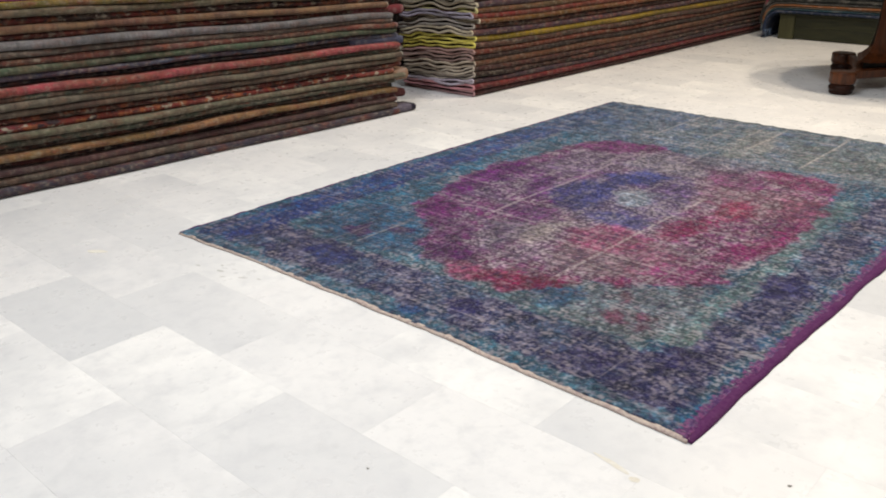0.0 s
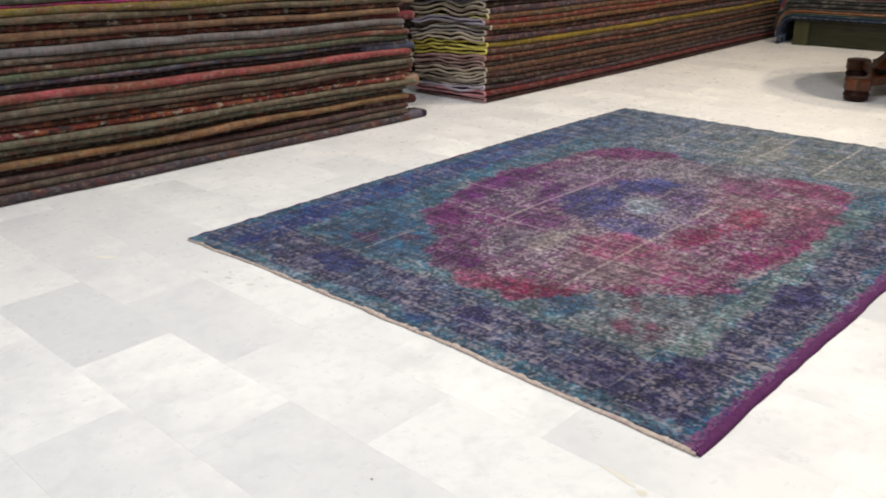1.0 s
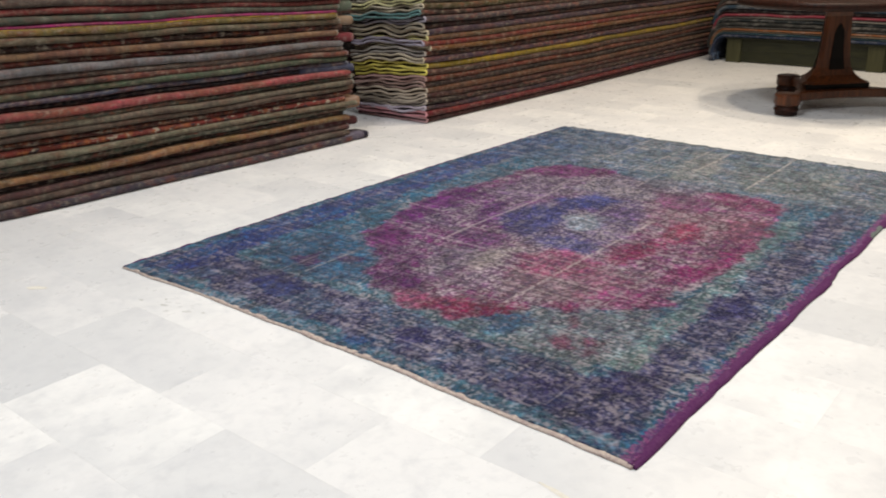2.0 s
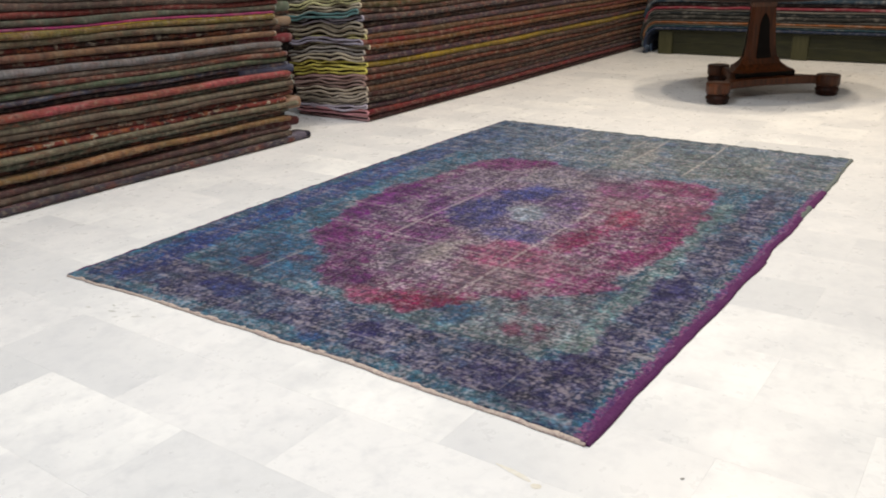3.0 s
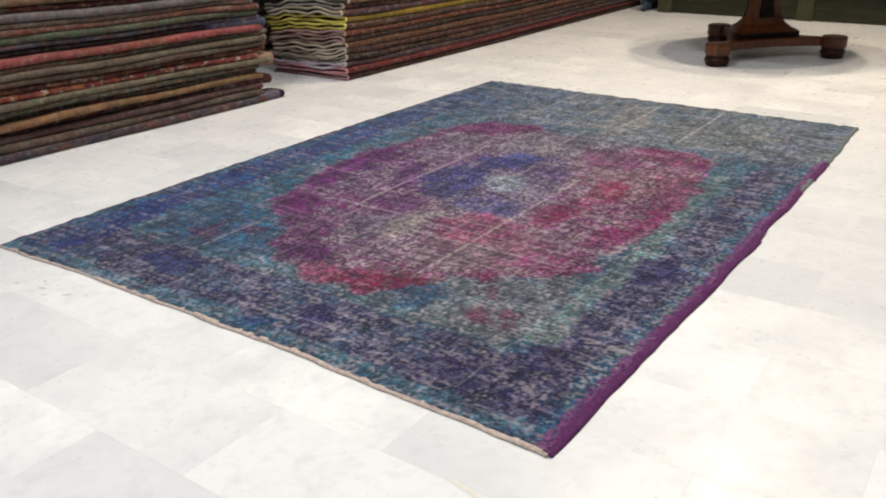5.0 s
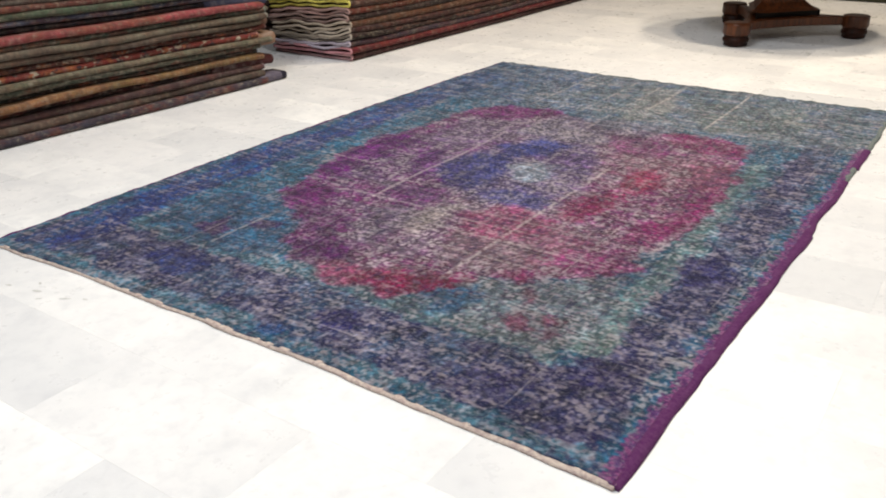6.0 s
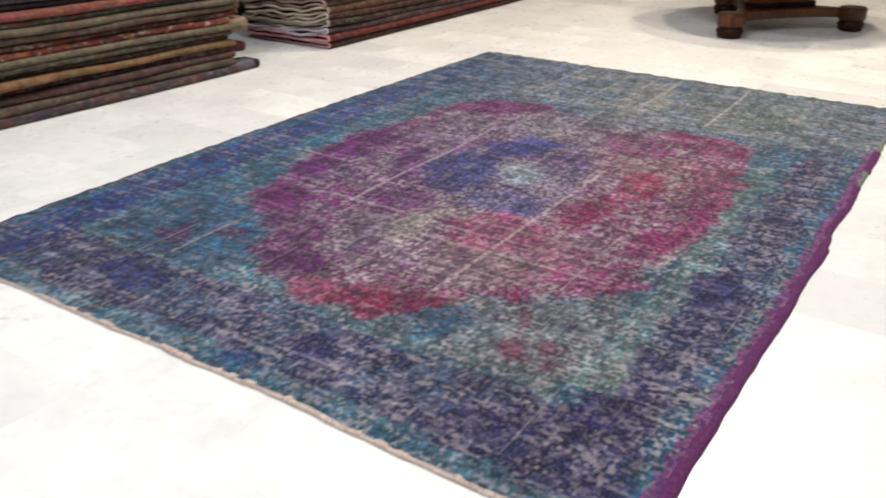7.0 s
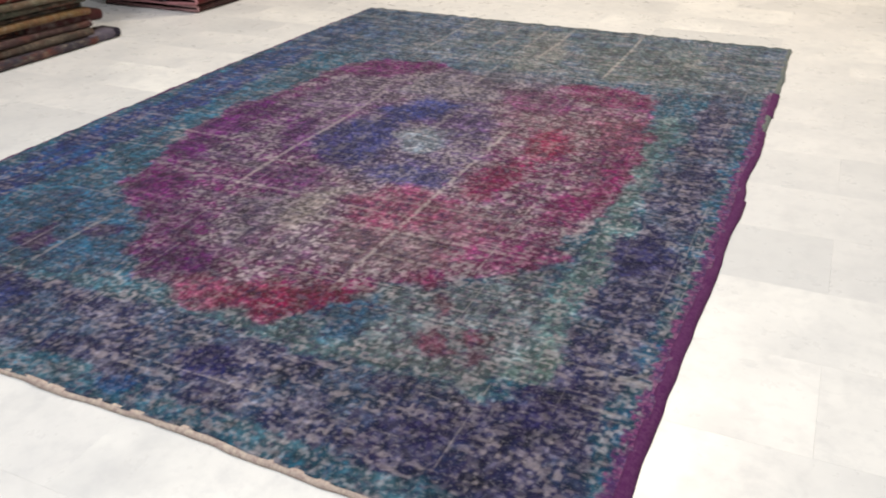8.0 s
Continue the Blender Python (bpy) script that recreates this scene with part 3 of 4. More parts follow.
    lay(lines * step(knot, 0.15, 0.5) * 0.6, rgb(192, 184, 182))
    lay(threads * step(fleck, 0.15, 0.55), rgb(184, 176, 176))
    # purple overcasting that bites into the pile beside the bound edge
    bite = step(u + (knot - 0.5) * 0.010 + (small - 0.5) * 0.008, 0.984, 0.990) * (1 - step(v, 0.76, 0.79))
    lay(bite * 0.7, rgb(84, 28, 82))
    lay(bite * step(fleck, 0.5, 0.7) * 0.35, rgb(160, 100, 136))
    grey_level = col.mean(axis=2, keepdims=True)
    col = grey_level + (col - grey_level) * 1.22
    return np.clip(col, 0.004, 0.8)


def side_wander(v):
    """How far the long sides wander from straight, in metres."""
    return 0.010 * wave(3.1, v * 9, 0.3) + 0.004 * wave(1.7, v * 30, 2.3)


def end_wander(u):
    """How far the ends wander from straight, in metres."""
    return 0.008 * wave(u * 7, 5.2, 1.3) + 0.004 * wave(u * 28, 2.2, 4.3)


def rug_plan(u, v, ex, ey):
    """Where a share of the rug's width and length lies on the floor; it is a little askew at its far end."""
    east = u > 0.5
    x = RX + u * (RW + 0.003) + ex * np.where(east, 1.0, -0.35) * np.abs(2 * u - 1) ** 6 + (0.014 * u ** 6 - 0.030 * (1 - u) ** 6) * np.sin(np.pi * v) + 0.012 * u ** 3 * v
    y = RY + v * RL + 0.024 * (u - 0.5) * (1 - v) + ey * np.abs(2 * v - 1) ** 8 + 0.025 * np.sin(np.pi * u) * (1 - v) ** 8 - 0.055 * u * v ** 5
    return x, y


def rug_point(u, v, z):
    x, y = rug_plan(u, v, side_wander(v), end_wander(u))
    return (float(x), float(y), z)


def floor_rug():
    rug = tagged(new("area_rug"), "worn overdyed blue, teal and purple wool rug on the marble floor", "rug")
    nx, ny = 660, 880
    rng = np.random.default_rng(9)
    dye = rug_dye(nx, ny)
    us, vs = 0.003 + np.linspace(0, 1, nx) * 0.9875, 0.0028 + np.linspace(0, 1, ny) * 0.9942
    lift = soft_noise(nx, ny, 9, 13, 12) * 0.003 + soft_noise(nx, ny, 160, 220, 13) * 0.0016 + rng.random((ny, nx)) * 0.0006
    gu, gv = np.meshgrid(us, vs)
    px, py = rug_plan(gu, gv, np.array([side_wander(c) for c in vs])[:, None], np.array([end_wander(c) for c in us])[None, :])
    verts = np.stack([px, py, 0.008 + lift], axis=-1).reshape(-1, 3).tolist()
    faces = [(j * nx + i, j * nx + i + 1, (j + 1) * nx + i + 1, (j + 1) * nx + i) for j in range(ny - 1) for i in range(nx - 1)]
    rim = [j * nx for j in range(ny - 1, 0, -1)] + list(range(nx - 1)) + [j * nx + nx - 1 for j in range(ny - 1)] + [(ny - 1) * nx + i for i in range(nx - 1, 0, -1)]
    base = len(verts)
    verts += [(verts[k][0], verts[k][1], 0.001) for k in rim]
    m = len(rim)
    faces += [(rim[(k + 1) % m], rim[k], base + k, base + (k + 1) % m) for k in range(m)]
    me = bpy.data.meshes.new("woven_field")
    me.from_pydata(verts, [], faces)
    flat = np.ones((len(verts), 4), np.float32)
    flat[:nx * ny, :3] = dye.reshape(-1, 3)
    flat[nx * ny:, :3] = dye.reshape(-1, 3)[rim] * 0.8
    layer = me.color_attributes.new("dye", "FLOAT_COLOR", "POINT")
    layer.data.foreach_set("color", flat.ravel())
    me.materials.append(PILE)
    me.polygons.foreach_set("use_smooth", [True] * len(me.polygons))
    pile = new("woven_field", me)
    pile.parent = rug

    def cord(name, ends, width, height, material, label, wander, seed, full, inset=0.0, gaps=None, steps=260):
        """A bound edge: a flat cord that follows the rug's outline, with uneven width."""
        rings = []
        for k in range(steps + 1):
            f = k / steps
            u, v = ends(f)
            p = Vector(rug_point(u, v, 0.0))
            q = Vector(rug_point(*ends(min(1, f + 0.004)), 0.0)) - Vector(rug_point(*ends(max(0, f - 0.004)), 0.0))
            out = Vector((q.y, -q.x, 0)).normalized()
            w = width * (0.8 + 0.9 * (0.5 + wave((u + v) * 14, seed, 0.7)) * wander) * (gaps(f) if gaps else 1.0)
            w = min(w, full + 0.004)
            h = height * (0.85 + 0.4 * wave((u + v) * 60, seed, 1.9))
            p = p + out * (0.003 * wave((u + v) * 40, seed, 6.1) - inset - full)
            rings.append([p + out * o * w + Vector((0, 0, z * h + 0.0008)) for o, z in ((0.0, 0.0), (0.0, 0.95), (0.3, 1.0), (0.65, 0.85), (0.95, 0.45), (1.0, 0.0))])
        part(name, loft(rings), material, rug, label)

    for v0, v1, width, colour, words in ((0.002, 0.45, 0.030, PURPLE, "deep purple bound side edge"), (0.45, 0.635, 0.024, PURPLE, "deep purple bound side edge"), (0.635, 0.69, 0.020, FADED, "bare faded side edge"), (0.69, 0.775, 0.028, PURPLE, "deep purple bound side edge"), (0.775, 0.999, 0.020, FADED, "bare faded side edge")):
        cord("selvage", lambda f: (1, v0 + (v1 - v0) * f), width, 0.0135, colour, words, 0.3, 3.3, 0.032, -0.002, None, int(40 + 280 * (v1 - v0)))
    cord("selvage", lambda f: (0, 0.998 - 0.994 * f), 0.014, 0.0135, PURPLE, "thin purple bound side edge", 0.4, 8.1, 0.014, -0.002)
    cord("end_cord", lambda f: (0.002 + 0.991 * f, 0), 0.0145, 0.0105, CREAM, "frayed cream cotton end edge", 0.5, 5.7, 0.016, -0.002, lambda f: 0.7 + 0.35 * f)
    cord("end_cord", lambda f: (0.992 - 0.989 * f, 1), 0.018, 0.0145, FADED, "ragged faded end edge", 1.2, 1.4, 0.016, 0.0)


floor_rug()

# ---- stacks of folded rugs along the west wall ----

WOOL_END = wool_end_material()


def tint(ob, colour, k=0.88, pattern=0.15):
    """The rug's own colour; the fourth value says how strongly its motifs show."""
    ob.color = (*(rgb(*colour) * k), pattern)
    return ob


def vivid(colour, k):
    """A colour with its saturation raised by k."""
    m = sum(colour) / 3
    return tuple(min(255, max(6, m + (c - m) * k)) for c in colour)


def lobed_slab(bm, x_front, slant, depth, y0, y1, z0, th, k, y_ref, soft=0.020):
    """A folded rug lying along y: its front is a round fold, its ends are rounded too."""
    tail = [y1 - soft * c for c in (2.5, 1.5, 1.0, 0.75, 0.5, 0.3, 0.15, 0.05, 0.0)]
    ys = [y for y in np.arange(y0, y1, 0.075) if y < tail[0] - 0.005] + [y for y in tail if y > y0]
    rings = []
    for y in ys:
        e = min(1.0, max(0.0, (y1 - y) / soft))
        full = max(0.0, 1 - (1 - e) ** 2.3) ** (1 / 2.3) * 0.65 + 0.35
        grow = 1 + 0.032 * max(0.0, 4.1 - y)
        zc = (z0 + th / 2) * grow + 0.016 * wave(y * 1.5, k * 0.22, 3.0) * min(1, z0 * 9) + 0.003 * wave(y * 7, k * 0.7, 9.0) * min(1, z0 * 12)
        xf = x_front + slant * (y - y_ref) + 0.018 * wave(y * 1.6, k * 1.9, 0.0) + 0.004 * wave(y * 11, k * 1.3, 4.0) - (1 - full) * 0.05
        h = th * (0.49 + 0.05 * wave(y * 5, k * 2.1, 7.0)) * full * grow
        ring = [(xf - depth, y, zc - h), (xf - 0.12, y, zc - h)]
        for i in range(9):
            a = math.pi * (i / 8 - 0.5)
            ring.append((xf - 0.026 + 0.026 * max(0.0, math.cos(a)) ** 0.7, y, zc + h * math.copysign(abs(math.sin(a)) ** 0.85, a)))
        ring += [(xf - 0.12, y, zc + h), (xf - depth, y, zc + h)]
        rings.append(ring)
    b = loft(rings)
    me = bpy.data.meshes.new("tmp")
    b.to_mesh(me)
    b.free()
    bm.from_mesh(me)
    bpy.data.meshes.remove(me)


STACK_A = [
    ((78, 76, 90), 0.046, 0.15, 0.02, "slate grey"), ((110, 98, 88), 0.044, 0.03, 0.0, "taupe"), ((96, 72, 72), 0.038, -0.02, -0.01, "dusky brown"), ((52, 28, 32), 0.032, 0.01, -0.045, "dark maroon"),
    ((172, 126, 88), 0.038, 0.0, 0.0, "golden tan"), ((52, 60, 54), 0.030, 0.02, -0.04, "dark green"), ((98, 104, 88), 0.036, 0.03, -0.01, "grey green"), ((138, 134, 112), 0.034, 0.04, 0.01, "sage"),
    ((146, 66, 48), 0.038, 0.02, -0.015, "rust red patterned"), ((92, 44, 40), 0.032, 0.02, -0.03, "brick brown"), ((116, 104, 88), 0.036, 0.05, 0.0, "brown grey"), ((138, 132, 112), 0.038, 0.03, 0.01, "pale sage"),
    ((104, 112, 96), 0.034, 0.05, -0.01, "moss green"), ((190, 88, 98), 0.040, 0.05, 0.012, "salmon red"), ((48, 50, 60), 0.028, 0.04, -0.04, "ink blue"), ((98, 104, 122), 0.032, 0.05, -0.015, "slate blue"),
    ((100, 116, 92), 0.038, 0.04, 0.0, "green"), ((122, 82, 76), 0.036, 0.02, -0.005, "dusty red"), ((118, 104, 96), 0.034, -0.01, 0.0, "dusty brown"), ((146, 144, 146), 0.042, -0.03, 0.012, "pale grey"),
    ((104, 46, 48), 0.034, 0.03, -0.03, "wine red"), ((152, 122, 90), 0.040, -0.01, 0.0, "tan"), ((78, 48, 44), 0.036, 0.0, -0.025, "dark brown"), ((128, 118, 96), 0.038, 0.0, 0.0, "grey brown"),
    ((150, 126, 70), 0.036, -0.02, 0.01, "olive gold"), ((178, 50, 112), 0.020, -0.04, 0.004, "magenta"), ((100, 108, 94), 0.040, 0.0, 0.0, "grey green"), ((140, 62, 60), 0.038, 0.01, -0.01, "brick red"),
    ((104, 90, 82), 0.040, 0.02, 0.0, "brown grey"), ((118, 110, 102), 0.040, 0.0, 0.0, "grey"), ((96, 60, 56), 0.040, 0.0, -0.01, "maroon brown"), ((128, 114, 92), 0.040, 0.01, 0.0, "beige brown"),
]
# rugs whose inner turns stick out of the end as a thick round knob: colour, thickness, reach past the end
KNOBS = {3: ((74, 30, 32), 0.052, 0.045), 7: ((150, 116, 92), 0.066, 0.075), 10: ((112, 84, 70), 0.050, 0.03), 14: ((66, 72, 96), 0.048, 0.03), 20: ((112, 40, 46), 0.050, 0.06), 23: ((142, 120, 98), 0.052, 0.06), 26: ((92, 104, 88), 0.056, 0.06), 29: ((104, 92, 84), 0.05, 0.05)}
BOLD = {8: 1.0, 9: 0.55, 22: 0.7, 20: 0.4, 3: 0.3, 12: 0.35, 17: 0.3, 4: 0.2}
z = 0.002
for k, (colour, th, end, dx, word) in enumerate(STACK_A):
    th *= 0.90
    bm = bmesh.new()
    y_end = 4.04 + end + 0.09 * wave(k * 3.3, 1.9, 0.6)
    if k == 0:
        y_end = 4.06
    lobed_slab(bm, -3.915 + dx * 0.8, 0.062, 0.85, 0.3, y_end, z, th, k, 4.1)
    bold = BOLD.get(k, 0.12)
    rug = tint(tagged(link_mesh("folded_rug", bm, WOOL), f"{word} folded wool rug in a tall stack", "rug", "rugs in the stack beside the floor rug"), vivid(colour, 1.05), 0.63, bold)
    if k == 0:
        for name, x, y0, y1, colour_b, words in (("rolled_tip", -3.906, 4.0, 4.165, (118, 110, 128), "lavender grey rolled tip"), ("tip_end", -3.909, 4.13, 4.206, (26, 24, 50), "dark navy end of the roll")):
            bm = bmesh.new()
            lobed_slab(bm, x, 0.062, 0.11, y0, y1, z, 0.05 if name == "rolled_tip" else 0.046, 0, 4.1)
            tint(part(name, bm, WOOL_END, rug, words), colour_b, 0.55, 0.0)
    elif k in KNOBS:
        colour_b, thick, reach = KNOBS[k]
        bm = bmesh.new()
        lobed_slab(bm, -3.940, 0.062, 0.13, 3.7, 4.105 + reach * 0.85, max(0.003, z - (thick * 1.12 - th) / 2), thick * 1.12, k, 4.1, 0.034)
        tint(part("rolled_fold", bm, WOOL_END, rug, "round rolled inner fold showing at the end"), colour_b, 0.80, 0.1)
    elif k % 5 != 1:
        bm = bmesh.new()
        lobed_slab(bm, -3.965 + dx + 0.03 * wave(k * 1.7, 0.3, 2.0), 0.062, 0.7, 0.4, y_end + 0.03 + 0.06 * wave(k * 2.7, 4.1, 0.3), z + th * 0.06, th * 0.88, k, 4.1)
        tint(part("inner_fold", bm, WOOL, rug), tuple(min(255, c + 16) for c in colour), 0.84, 0.1)
    if k % 3 != 1 and k and th > 0.022:
        bm = bmesh.new()
        lobed_slab(bm, -3.914 + dx * 0.8, 0.062, 0.10, y_end - 0.014, y_end + 0.004, z + 0.0005, th * 1.02, k, 4.1, 0.012)
        tint(part("end_seam", bm, WOOL_END, rug, "pale overcast seam at the end"), tuple(min(255, int(c * 0.7 + 76)) for c in colour), 0.8, 0.0)
    if word == "magenta":
        bm = bmesh.new()
        lobed_slab(bm, -3.913, 0.062, 0.3, 0.3, y_end - 0.01, z - 0.004, 0.009, k, 4.1)
        tint(part("yellow_edge", bm, WOOL, rug, "thin mustard yellow edge"), (196, 160, 40), 0.9, 0.0)
    z += th * 0.985

STACK_B = [
    ((84, 40, 44), (150, 108, 118)), ((158, 52, 56), (152, 92, 106)), ((84, 74, 92), (134, 126, 148)), ((52, 34, 34), (130, 122, 116)), ((84, 50, 46), (138, 128, 118)),
    ((136, 92, 66), (128, 116, 104)), ((46, 32, 32), (112, 86, 84)), ((140, 62, 48), (116, 84, 84)), ((94, 78, 70), (196, 186, 70)), ((184, 158, 34), (206, 196, 76)),
    ((92, 76, 98), (142, 132, 114)), ((62, 34, 34), (134, 130, 128)), ((168, 100, 58), (150, 142, 122)), ((146, 44, 44), (112, 108, 132)), ((138, 104, 74), (160, 156, 96)),
    ((96, 82, 100), (144, 134, 114)), ((48, 32, 32), (134, 126, 112)), ((112, 104, 112), (116, 114, 136)), ((80, 54, 50), (34, 78, 84)), ((108, 100, 60), (138, 130, 112)),
    ((116, 104, 92), (162, 160, 110)), ((128, 92, 66), (118, 114, 106)), ((88, 46, 44), (108, 104, 100)), ((118, 94, 80), (112, 108, 100)), ((100, 66, 56), (112, 106, 96)),
]


def sag(x, y, k, h):
    near = math.exp(-max(0.0, y - 4.75) / 0.35)
    return (0.05 * (x + 4.15) * near + 0.042 * wave(x * 3.6, y * 1.1, k * 0.13) * near + 0.020 * wave(x * 9, y * 2.0, k * 0.33 + 5) * near + 0.013 * wave(x * 2, y * 1.3, k * 0.28 + 9)) * min(1.0, h * 7)


def folded_sheet(k, z0, th, ply, y0, y1):
    """A rug folded once: two wavy layers joined by a round fold at the front."""
    ys = [y for y in [y0, y0 + 0.01, y0 + 0.04, y0 + 0.09, y0 + 0.16] + list(np.arange(y0 + 0.26, y1, 0.16)) if y < y1 - 1e-4] + [y1]
    rings = []
    r = th / 2
    fu = 0.03 * wave(k * 1.7, 3.3, 0.4)
    for s, y in enumerate(ys):
        xf = -3.872 + 0.045 * min(1, (y - 4.75) / 1.8) + 0.028 * (y - 4.75) / 2.0 + fu + 0.010 * wave(y * 1.7, k * 1.7, 2.0) + 0.004 * wave(y * 9, k * 2.7, 3.0)
        back = 0.72 + 0.05 * wave(k * 2.3, 7.7, 1.4)
        xs = [xf - back * b for b in (1.0, 0.94, 0.88, 0.82, 0.76, 0.7, 0.64, 0.58, 0.52, 0.46, 0.4, 0.35, 0.3, 0.25, 0.2, 0.15, 0.11, 0.06)]

        def pt(x, dz, out):
            yy = y + (0.030 * wave(x * 5, k * 3.1 + out, 1.0) + 0.012 * wave(x * 21, k * 2.3 + out, 8.0)) * (1 if s < 2 else 0)
            ripple = (0.013 * wave(x * 8, k * 1.9 + out * 5, 2.0) + 0.003 * wave(x * 27, k * 4.3 + out * 7, 6.0)) * math.exp(-max(0.0, y - 4.75) / 0.2) * min(1.0, z0 * 12)
            return (x, yy, max(0.0015, z0 + dz + ripple + sag(x, y, k, z0)))

        arc = [math.pi * (i / 6 - 0.5) for i in range(7)]
        ring = [pt(x, 0.0, 0) for x in xs]
        ring += [pt(xf - r + r * math.cos(a), r + r * math.sin(a), 0) for a in arc]
        ring += [pt(x, th, 1.7) for x in reversed(xs)]
        q = r - ply
        ring += [pt(x, th - ply, 1.7) for x in xs]
        ring += [pt(xf - r + q * math.cos(a), r + q * math.sin(a), 0) for a in reversed(arc)]
        ring += [pt(x, ply, 0) for x in reversed(xs)]
        rings.append(ring)
    return rings


def sheet_bmesh(rings):
    """Loft an open-ended folded sheet and close its two ends by strips between its outer and inner outlines."""
    bm = loft(rings, caps=False)
    bm.verts.ensure_lookup_table()
    n = len(rings[0])
    for base in (0, (len(rings) - 1) * n):
        for i in range(n // 2 - 1):
            a, b, c, d = base + i, base + i + 1, base + n - 2 - i, base + n - 1 - i
            bm.faces.new([bm.verts[t] for t in (a, b, c, d)])
    return bm


z = 0.002
for k, (front, end) in enumerate(STACK_B):
    th = 0.041 + 0.010 * wave(k * 3.7, 1.1, 0.2)
    y0 = 4.765 + 0.05 * wave(k * 2.9, 5.1, 0.8) - (0.07 if k == 18 else 0.0)
    rug = tint(tagged(link_mesh("folded_rug", sheet_bmesh(folded_sheet(k, z, th, 0.0155, y0, 9.9)), WOOL), "red-brown patterned wool rug folded in a long low stack" if k % 2 else "brown and rust wool rug folded in a long stack", "rug", "rugs in the long stack along the wall"), vivid(front, 1.35), 0.44 if k == 9 else 0.33, 0.1 if k == 9 else 0.16 if k % 3 else 0.06)
    binding = folded_sheet(k, z, th, 0.0155, y0 - 0.006, y0 + 0.004)
    # pale edge colour, raised by 2.15 to paint in light on this side
    tint(part("cut_end", sheet_bmesh(binding), WOOL_END, rug, "pale wavy end edge, colour brightened for light on this side"), tuple(0.7 * c + 0.3 * m for c, m in zip(end, (130, 122, 106))), 2.15)
    z += th * 0.965

# made-up near-black slabs along the wall, added to darken the gap behind both stacks
z = 0.002
for k in range(16):
    bm = bmesh.new()
    lobed_slab(bm, -4.80 + 0.02 * wave(k * 1.3, 0.2, 0.1), 0.0, 0.18, 0.3, 9.9, z, 0.062, 60 + k, 4.1)
    tint(tagged(link_mesh("folded_rug", bm, WOOL), "added near-black slab that darkens the gap behind the stacks", "rug", "rugs in the dark stack at the wall"), (26, 21, 20))
    z += 0.062

# ---- low platform with draped rugs at the far end ----
PY = 8.98
platform = tagged(new("display_platform"), "low dark green painted wooden platform under piled rugs", "platform")
for px in (-3.33, -1.98, -0.62, 0.74):
    part("post", box(bmesh.new(), px - 0.075, PY - 0.012, 0.0, px + 0.075, PY + 0.10, 0.235, 0.006), GREEN_POST, platform, "olive green upright post", smooth=False)
for bz in (0.010, 0.1225):
    part("board", box(bmesh.new(), -3.40, PY + 0.012, bz, 1.2, PY + 0.04, bz + 0.112, 0.002), GREEN_WOOD, platform, smooth=False)
part("deck", box(bmesh.new(), -3.42, PY - 0.02, 0.235, 1.25, PY + 1.0, 0.255, 0.004), GREEN_WOOD, platform, smooth=False)


def draped_slab(k, z0, th, drop, overhang, front):
    """A rug lying on the platform along x, its front edge rounded, its west end bent down over the platform's end."""
    path = [(x, z0) for x in np.arange(1.2, -3.40, -0.14)]
    reach = 3.43 + overhang
    for i in range(1, 6):
        a = i / 5 * math.pi / 2
        path.append((-3.40 - (reach - 3.40) * math.sin(a), z0 - (reach - 3.40) * (1 - math.cos(a))))
    x_end, z_end = path[-1]
    for i in range(1, 7):
        path.append((x_end - 0.006 * math.sin(i * 2 + k), max(0.012, z_end - drop * i / 6)))
    rings = []
    for i, (x, zc) in enumerate(path):
        j0, j1 = max(0, i - 1), min(len(path) - 1, i + 1)
        t = Vector((path[j1][0] - path[j0][0], 0, path[j1][1] - path[j0][1])).normalized() if path[j1] != path[j0] else Vector((0, 0, -1))
        up = Vector((-t.z, 0, t.x))
        up = up if up.z > 0 or (abs(up.z) < 1e-6 and up.x < 0) else -up
        if i > len(path) - 10 and up.x > 0:
            up = -up
        yf = front + 0.012 * wave(x * 2.2, k * 1.3, 1.0) + 0.005 * wave(x * 9, k * 2.2, 3.0)
        sagz = (0.006 * wave(x * 1.8, k * 0.4, 6.0) + 0.007 * wave(x * 4.1, k * 0.5, 2.0)) * min(1.0, 0.25 + k * 0.25)
        base = Vector((x, 0, zc + sagz))
        ring = []
        for dy, h in ((0.9, 0.0), (0.08, 0.0), (0.016, 0.02), (0.004, 0.25), (0.0, 0.5), (0.004, 0.75), (0.016, 0.98), (0.08, 1.0), (0.9, 1.0)):
            ring.append(base + up * (h * th) + Vector((0, yf + dy, 0)))
        rings.append(ring)
    return loft(rings)


STACK_C = [
    ((40, 66, 104), 0.030, 0.20, 0.10, "navy blue"), ((38, 92, 110), 0.022, 0.06, 0.13, "teal"), ((168, 152, 128), 0.016, 0.02, 0.12, "cream"), ((178, 112, 62), 0.022, 0.01, 0.12, "orange"),
    ((118, 116, 110), 0.026, 0.03, 0.13, "grey"), ((44, 52, 50), 0.036, 0.04, 0.13, "black green"), ((38, 56, 60), 0.036, 0.02, 0.12, "dark teal"), ((164, 160, 150), 0.022, 0.02, 0.12, "off-white"),
    ((176, 62, 84), 0.026, 0.01, 0.10, "pink red"), ((60, 46, 44), 0.040, 0.02, 0.10, "dark brown"), ((48, 84, 108), 0.040, 0.02, 0.10, "blue"), ((96, 70, 60), 0.040, 0.0, 0.09, "brown"), ((70, 74, 70), 0.040, 0.0, 0.09, "grey green"),
]
z = 0.256
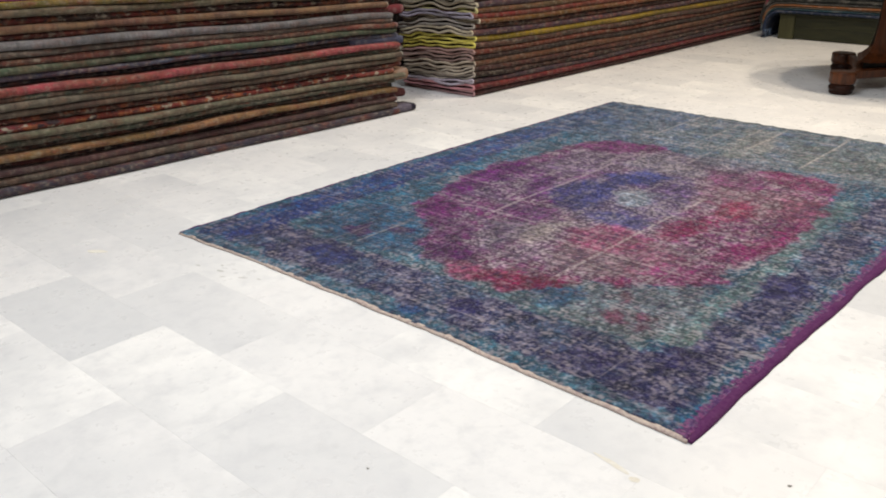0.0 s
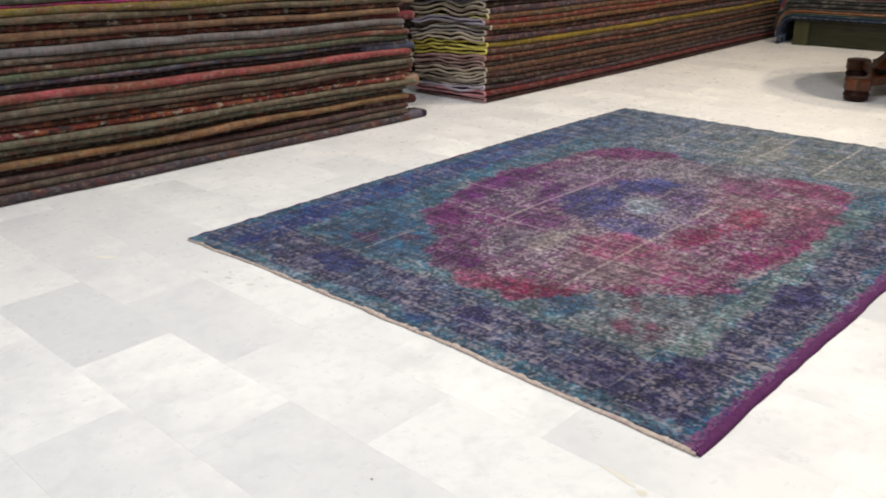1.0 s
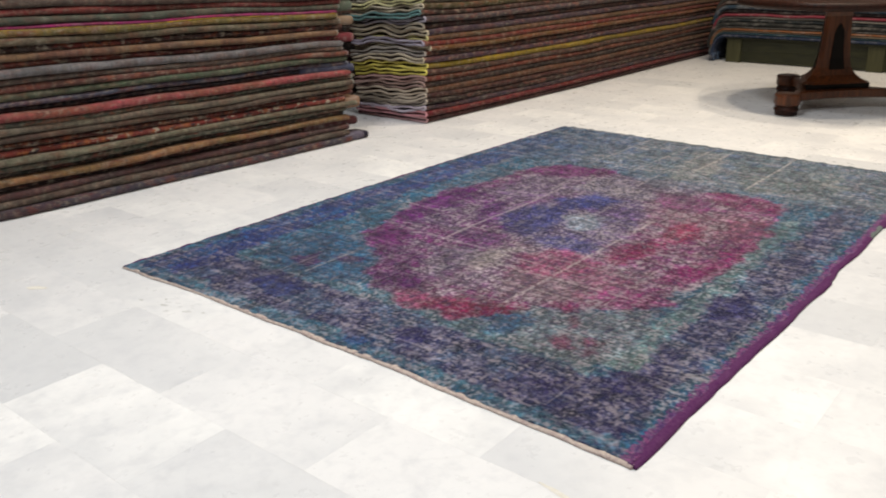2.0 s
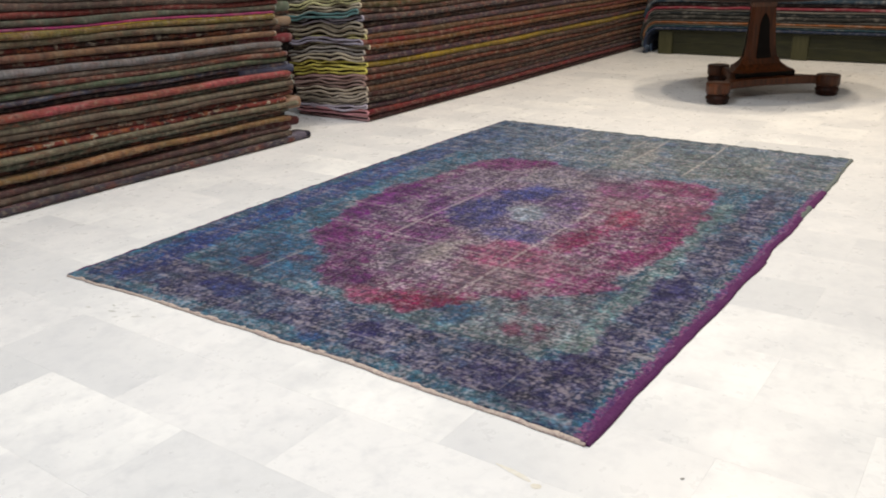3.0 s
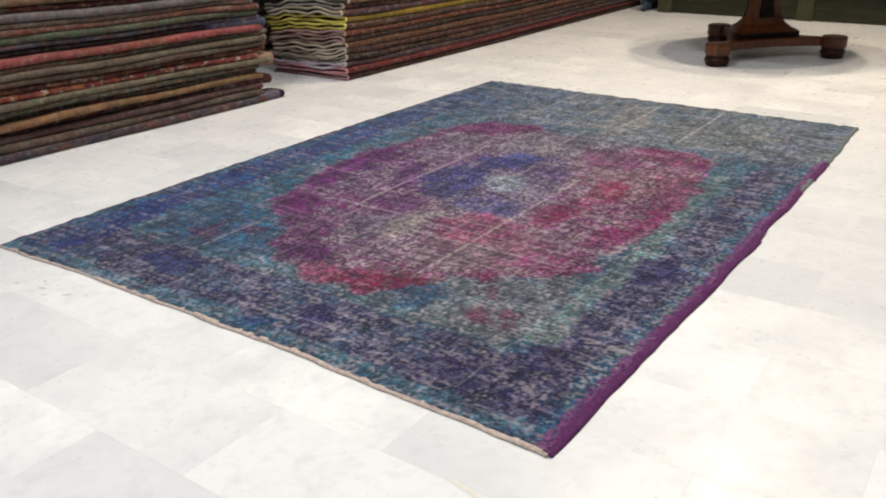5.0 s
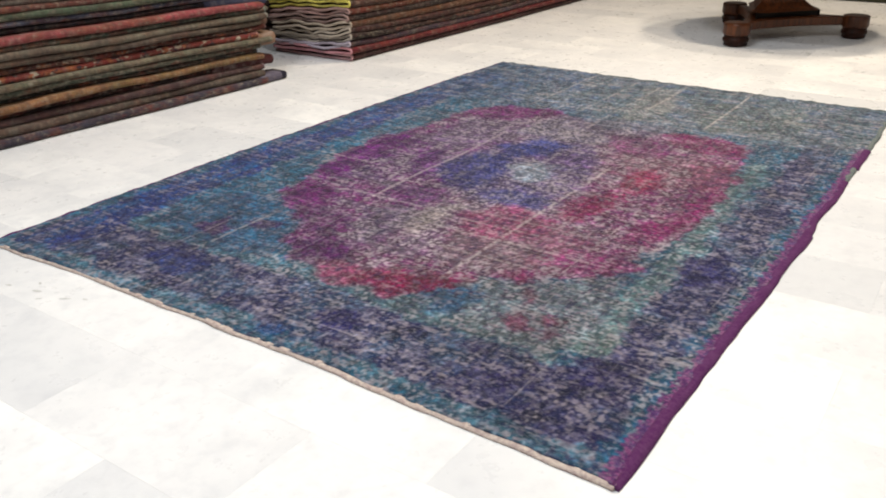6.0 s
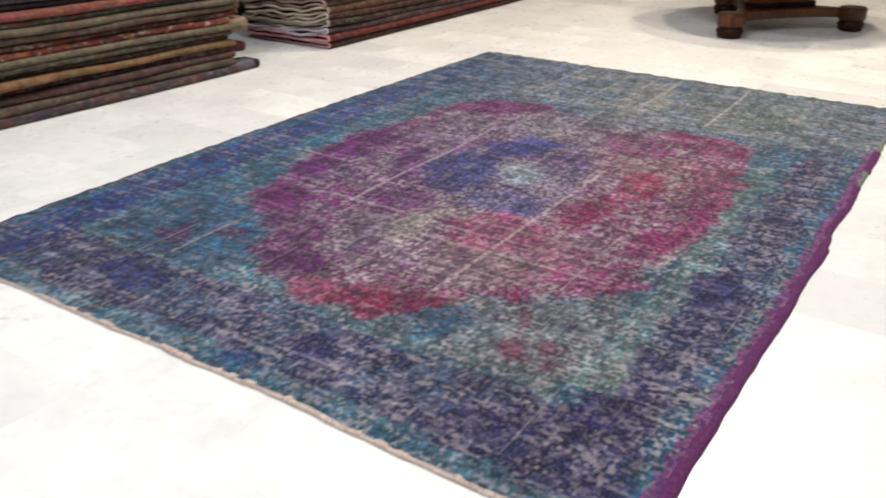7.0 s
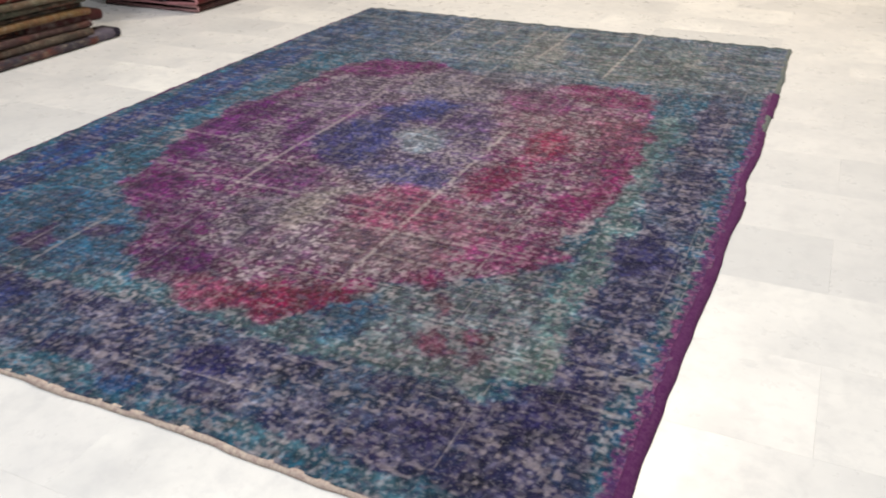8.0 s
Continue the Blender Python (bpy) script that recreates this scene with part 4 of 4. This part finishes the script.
for k, (colour, th, drop, over, word) in enumerate(STACK_C):
    tint(tagged(link_mesh("draped_rug", draped_slab(k, z, th, drop, over, PY - 0.055 + 0.03 * wave(k * 2.1, 0.4, 0.9)), WOOL_END), f"{word} rug spread over the low green platform", "rug", "rugs piled on the platform"), colour, 0.38)
    z += th
    if k == 0:
        hem = bpy.context.scene.objects[[o.name for o in scene.objects if o.name.startswith("draped_rug")][-1]]
        for i in range(16):
            x, y = -3.535 + 0.012 * math.sin(i * 2.3), PY - 0.05 + i * 0.012
            strand = [[(x + 0.003 * math.cos(a) + 0.012 * math.sin(i * 1.7) * f, y + 0.003 * math.sin(a) + 0.010 * math.cos(i * 2.9) * f, 0.085 - 0.08 * f) for a in (0, 1.57, 3.14, 4.71)] for f in (0, 0.35, 0.7, 1.0)]
            tint(part("fringe_strand", loft(strand), WOOL_END, hem, "pale blue hanging fringe strand"), (96, 120, 150))

# ---- marble tiles ----
TX, TY, TILE_X, TILE_Y, SPIN = -1.72, 1.412, 0.612, 0.3065, radians(0.5)


def tile_verts(bm, m, w, h):
    gap, lip, drop = 0.0001, 0.0003, 0.0001
    a = [(sx * (w / 2 - gap), sy * (h / 2 - gap)) for sx, sy in ((-1, -1), (1, -1), (1, 1), (-1, 1))]
    b = [(sx * (w / 2 - gap - lip), sy * (h / 2 - gap - lip)) for sx, sy in ((-1, -1), (1, -1), (1, 1), (-1, 1))]
    low = [bm.verts.new(m @ Vector((x, y, -0.02))) for x, y in a]
    rim = [bm.verts.new(m @ Vector((x, y, -drop))) for x, y in a]
    top = [bm.verts.new(m @ Vector((x, y, 0.0))) for x, y in b]
    for r, s in ((low, rim), (rim, top)):
        for i in range(4):
            bm.faces.new((r[i], r[(i + 1) % 4], s[(i + 1) % 4], s[i]))
    bm.faces.new(top)


bm = bmesh.new()
tile_verts(bm, Matrix(), TILE_X, TILE_Y)
tile_mesh = bpy.data.meshes.new("tile")
bm.to_mesh(tile_mesh)
bm.free()
tile_mesh.materials.append(MARBLE)
WHITE, LIGHT, GREY, SHADE = (0.80, 0.80, 0.785, 1), (0.735, 0.735, 0.73, 1), (0.685, 0.69, 0.69, 1), (0.63, 0.64, 0.645, 1)
TONES = {(1, -1): LIGHT, (-1, -1): WHITE, (-1, -2): SHADE, (-1, 0): GREY, (-2, -1): LIGHT, (-2, 0): GREY, (-2, -2): WHITE, (0, 0): LIGHT, (-3, -1): GREY, (-3, -2): LIGHT, (0, -1): LIGHT, (0, -2): GREY, (4, -3): GREY, (4, -2): WHITE, (1, -3): GREY, (0, -3): LIGHT, (7, 1): GREY, (8, 2): GREY, (9, 2): GREY}
rng = random.Random(21)
rest = bmesh.new()
turn = Matrix.Rotation(SPIN, 4, "Z")
for j in range(-16, 31):
    for i in range(-7, 11):
        tone = TONES.get((j, i)) or rng.choices((WHITE, LIGHT, GREY, SHADE), (4, 4, 2, 0.6))[0]
        x = (i + 0.5) * TILE_X + (TILE_X / 2 if j % 2 == 0 else 0.0)
        y = (j + 0.5) * TILE_Y
        p = turn @ Vector((x, y, 0)) + Vector((TX, TY, 0))
        if not (X0 - 0.1 < p.x < X1 + 0.1 and Y0 - 0.1 < p.y < Y1 + 0.1):
            continue
        if -4.3 < p.x < 1.3 and -0.3 < p.y < 7.6:
            ob = new("tile", tile_mesh)
            ob.parent, ob.location, ob.rotation_euler = floor, p, (0, 0, SPIN)
            ob.color = tone
        else:
            tile_verts(rest, Matrix.Translation(p) @ turn, TILE_X, TILE_Y)
ob = tagged(link_mesh("far_tiles", rest, MARBLE, floor, False), kind="stuff")
ob.color = LIGHT

# stains on the marble
STAIN = yarn_material("stain", (0.62, 0.58, 0.48, 1), (0.70, 0.69, 0.65, 1), 40)
SCUFF = yarn_material("grey_scuff", (0.42, 0.42, 0.40, 1), (0.58, 0.58, 0.56, 1), 60)
SPOT = yarn_material("dark_spot", (0.16, 0.15, 0.14, 1), (0.25, 0.24, 0.22, 1), 60)
for sx, sy, length, width, angle, material in ((-0.885, 1.722, 0.055, 0.010, -10, STAIN), (-0.815, 1.700, 0.016, 0.012, 20, STAIN), (-3.105, 1.57, 0.050, 0.022, 30, STAIN), (-0.541, 1.913, 0.008, 0.006, 0, SPOT), (-1.30, 1.33, 0.005, 0.003, 10, SPOT), (-2.57, 1.777, 0.018, 0.007, 20, SCUFF), (-2.455, 1.795, 0.020, 0.006, 35, SCUFF), (-2.68, 1.753, 0.014, 0.006, 5, SCUFF), (-2.52, 1.752, 0.010, 0.004, 50, SCUFF), (-2.61, 1.812, 0.012, 0.005, -20, SCUFF), (-2.40, 1.825, 0.012, 0.005, 10, SCUFF)):
    bm = bmesh.new()
    ring = []
    for i in range(20):
        a = 2 * math.pi * i / 20
        k = 0.8 + 0.5 * wave(sx * 9 + math.cos(a), sy * 9 + math.sin(a), 0.5)
        ring.append(Matrix.Rotation(radians(angle), 3, "Z") @ Vector((length * k * math.cos(a), width * k * math.sin(a), 0)) + Vector((sx, sy, 0.0006)))
    bm.faces.new([bm.verts.new(p) for p in ring])
    part("stain", bm, material, floor, "small stain on the marble", False)
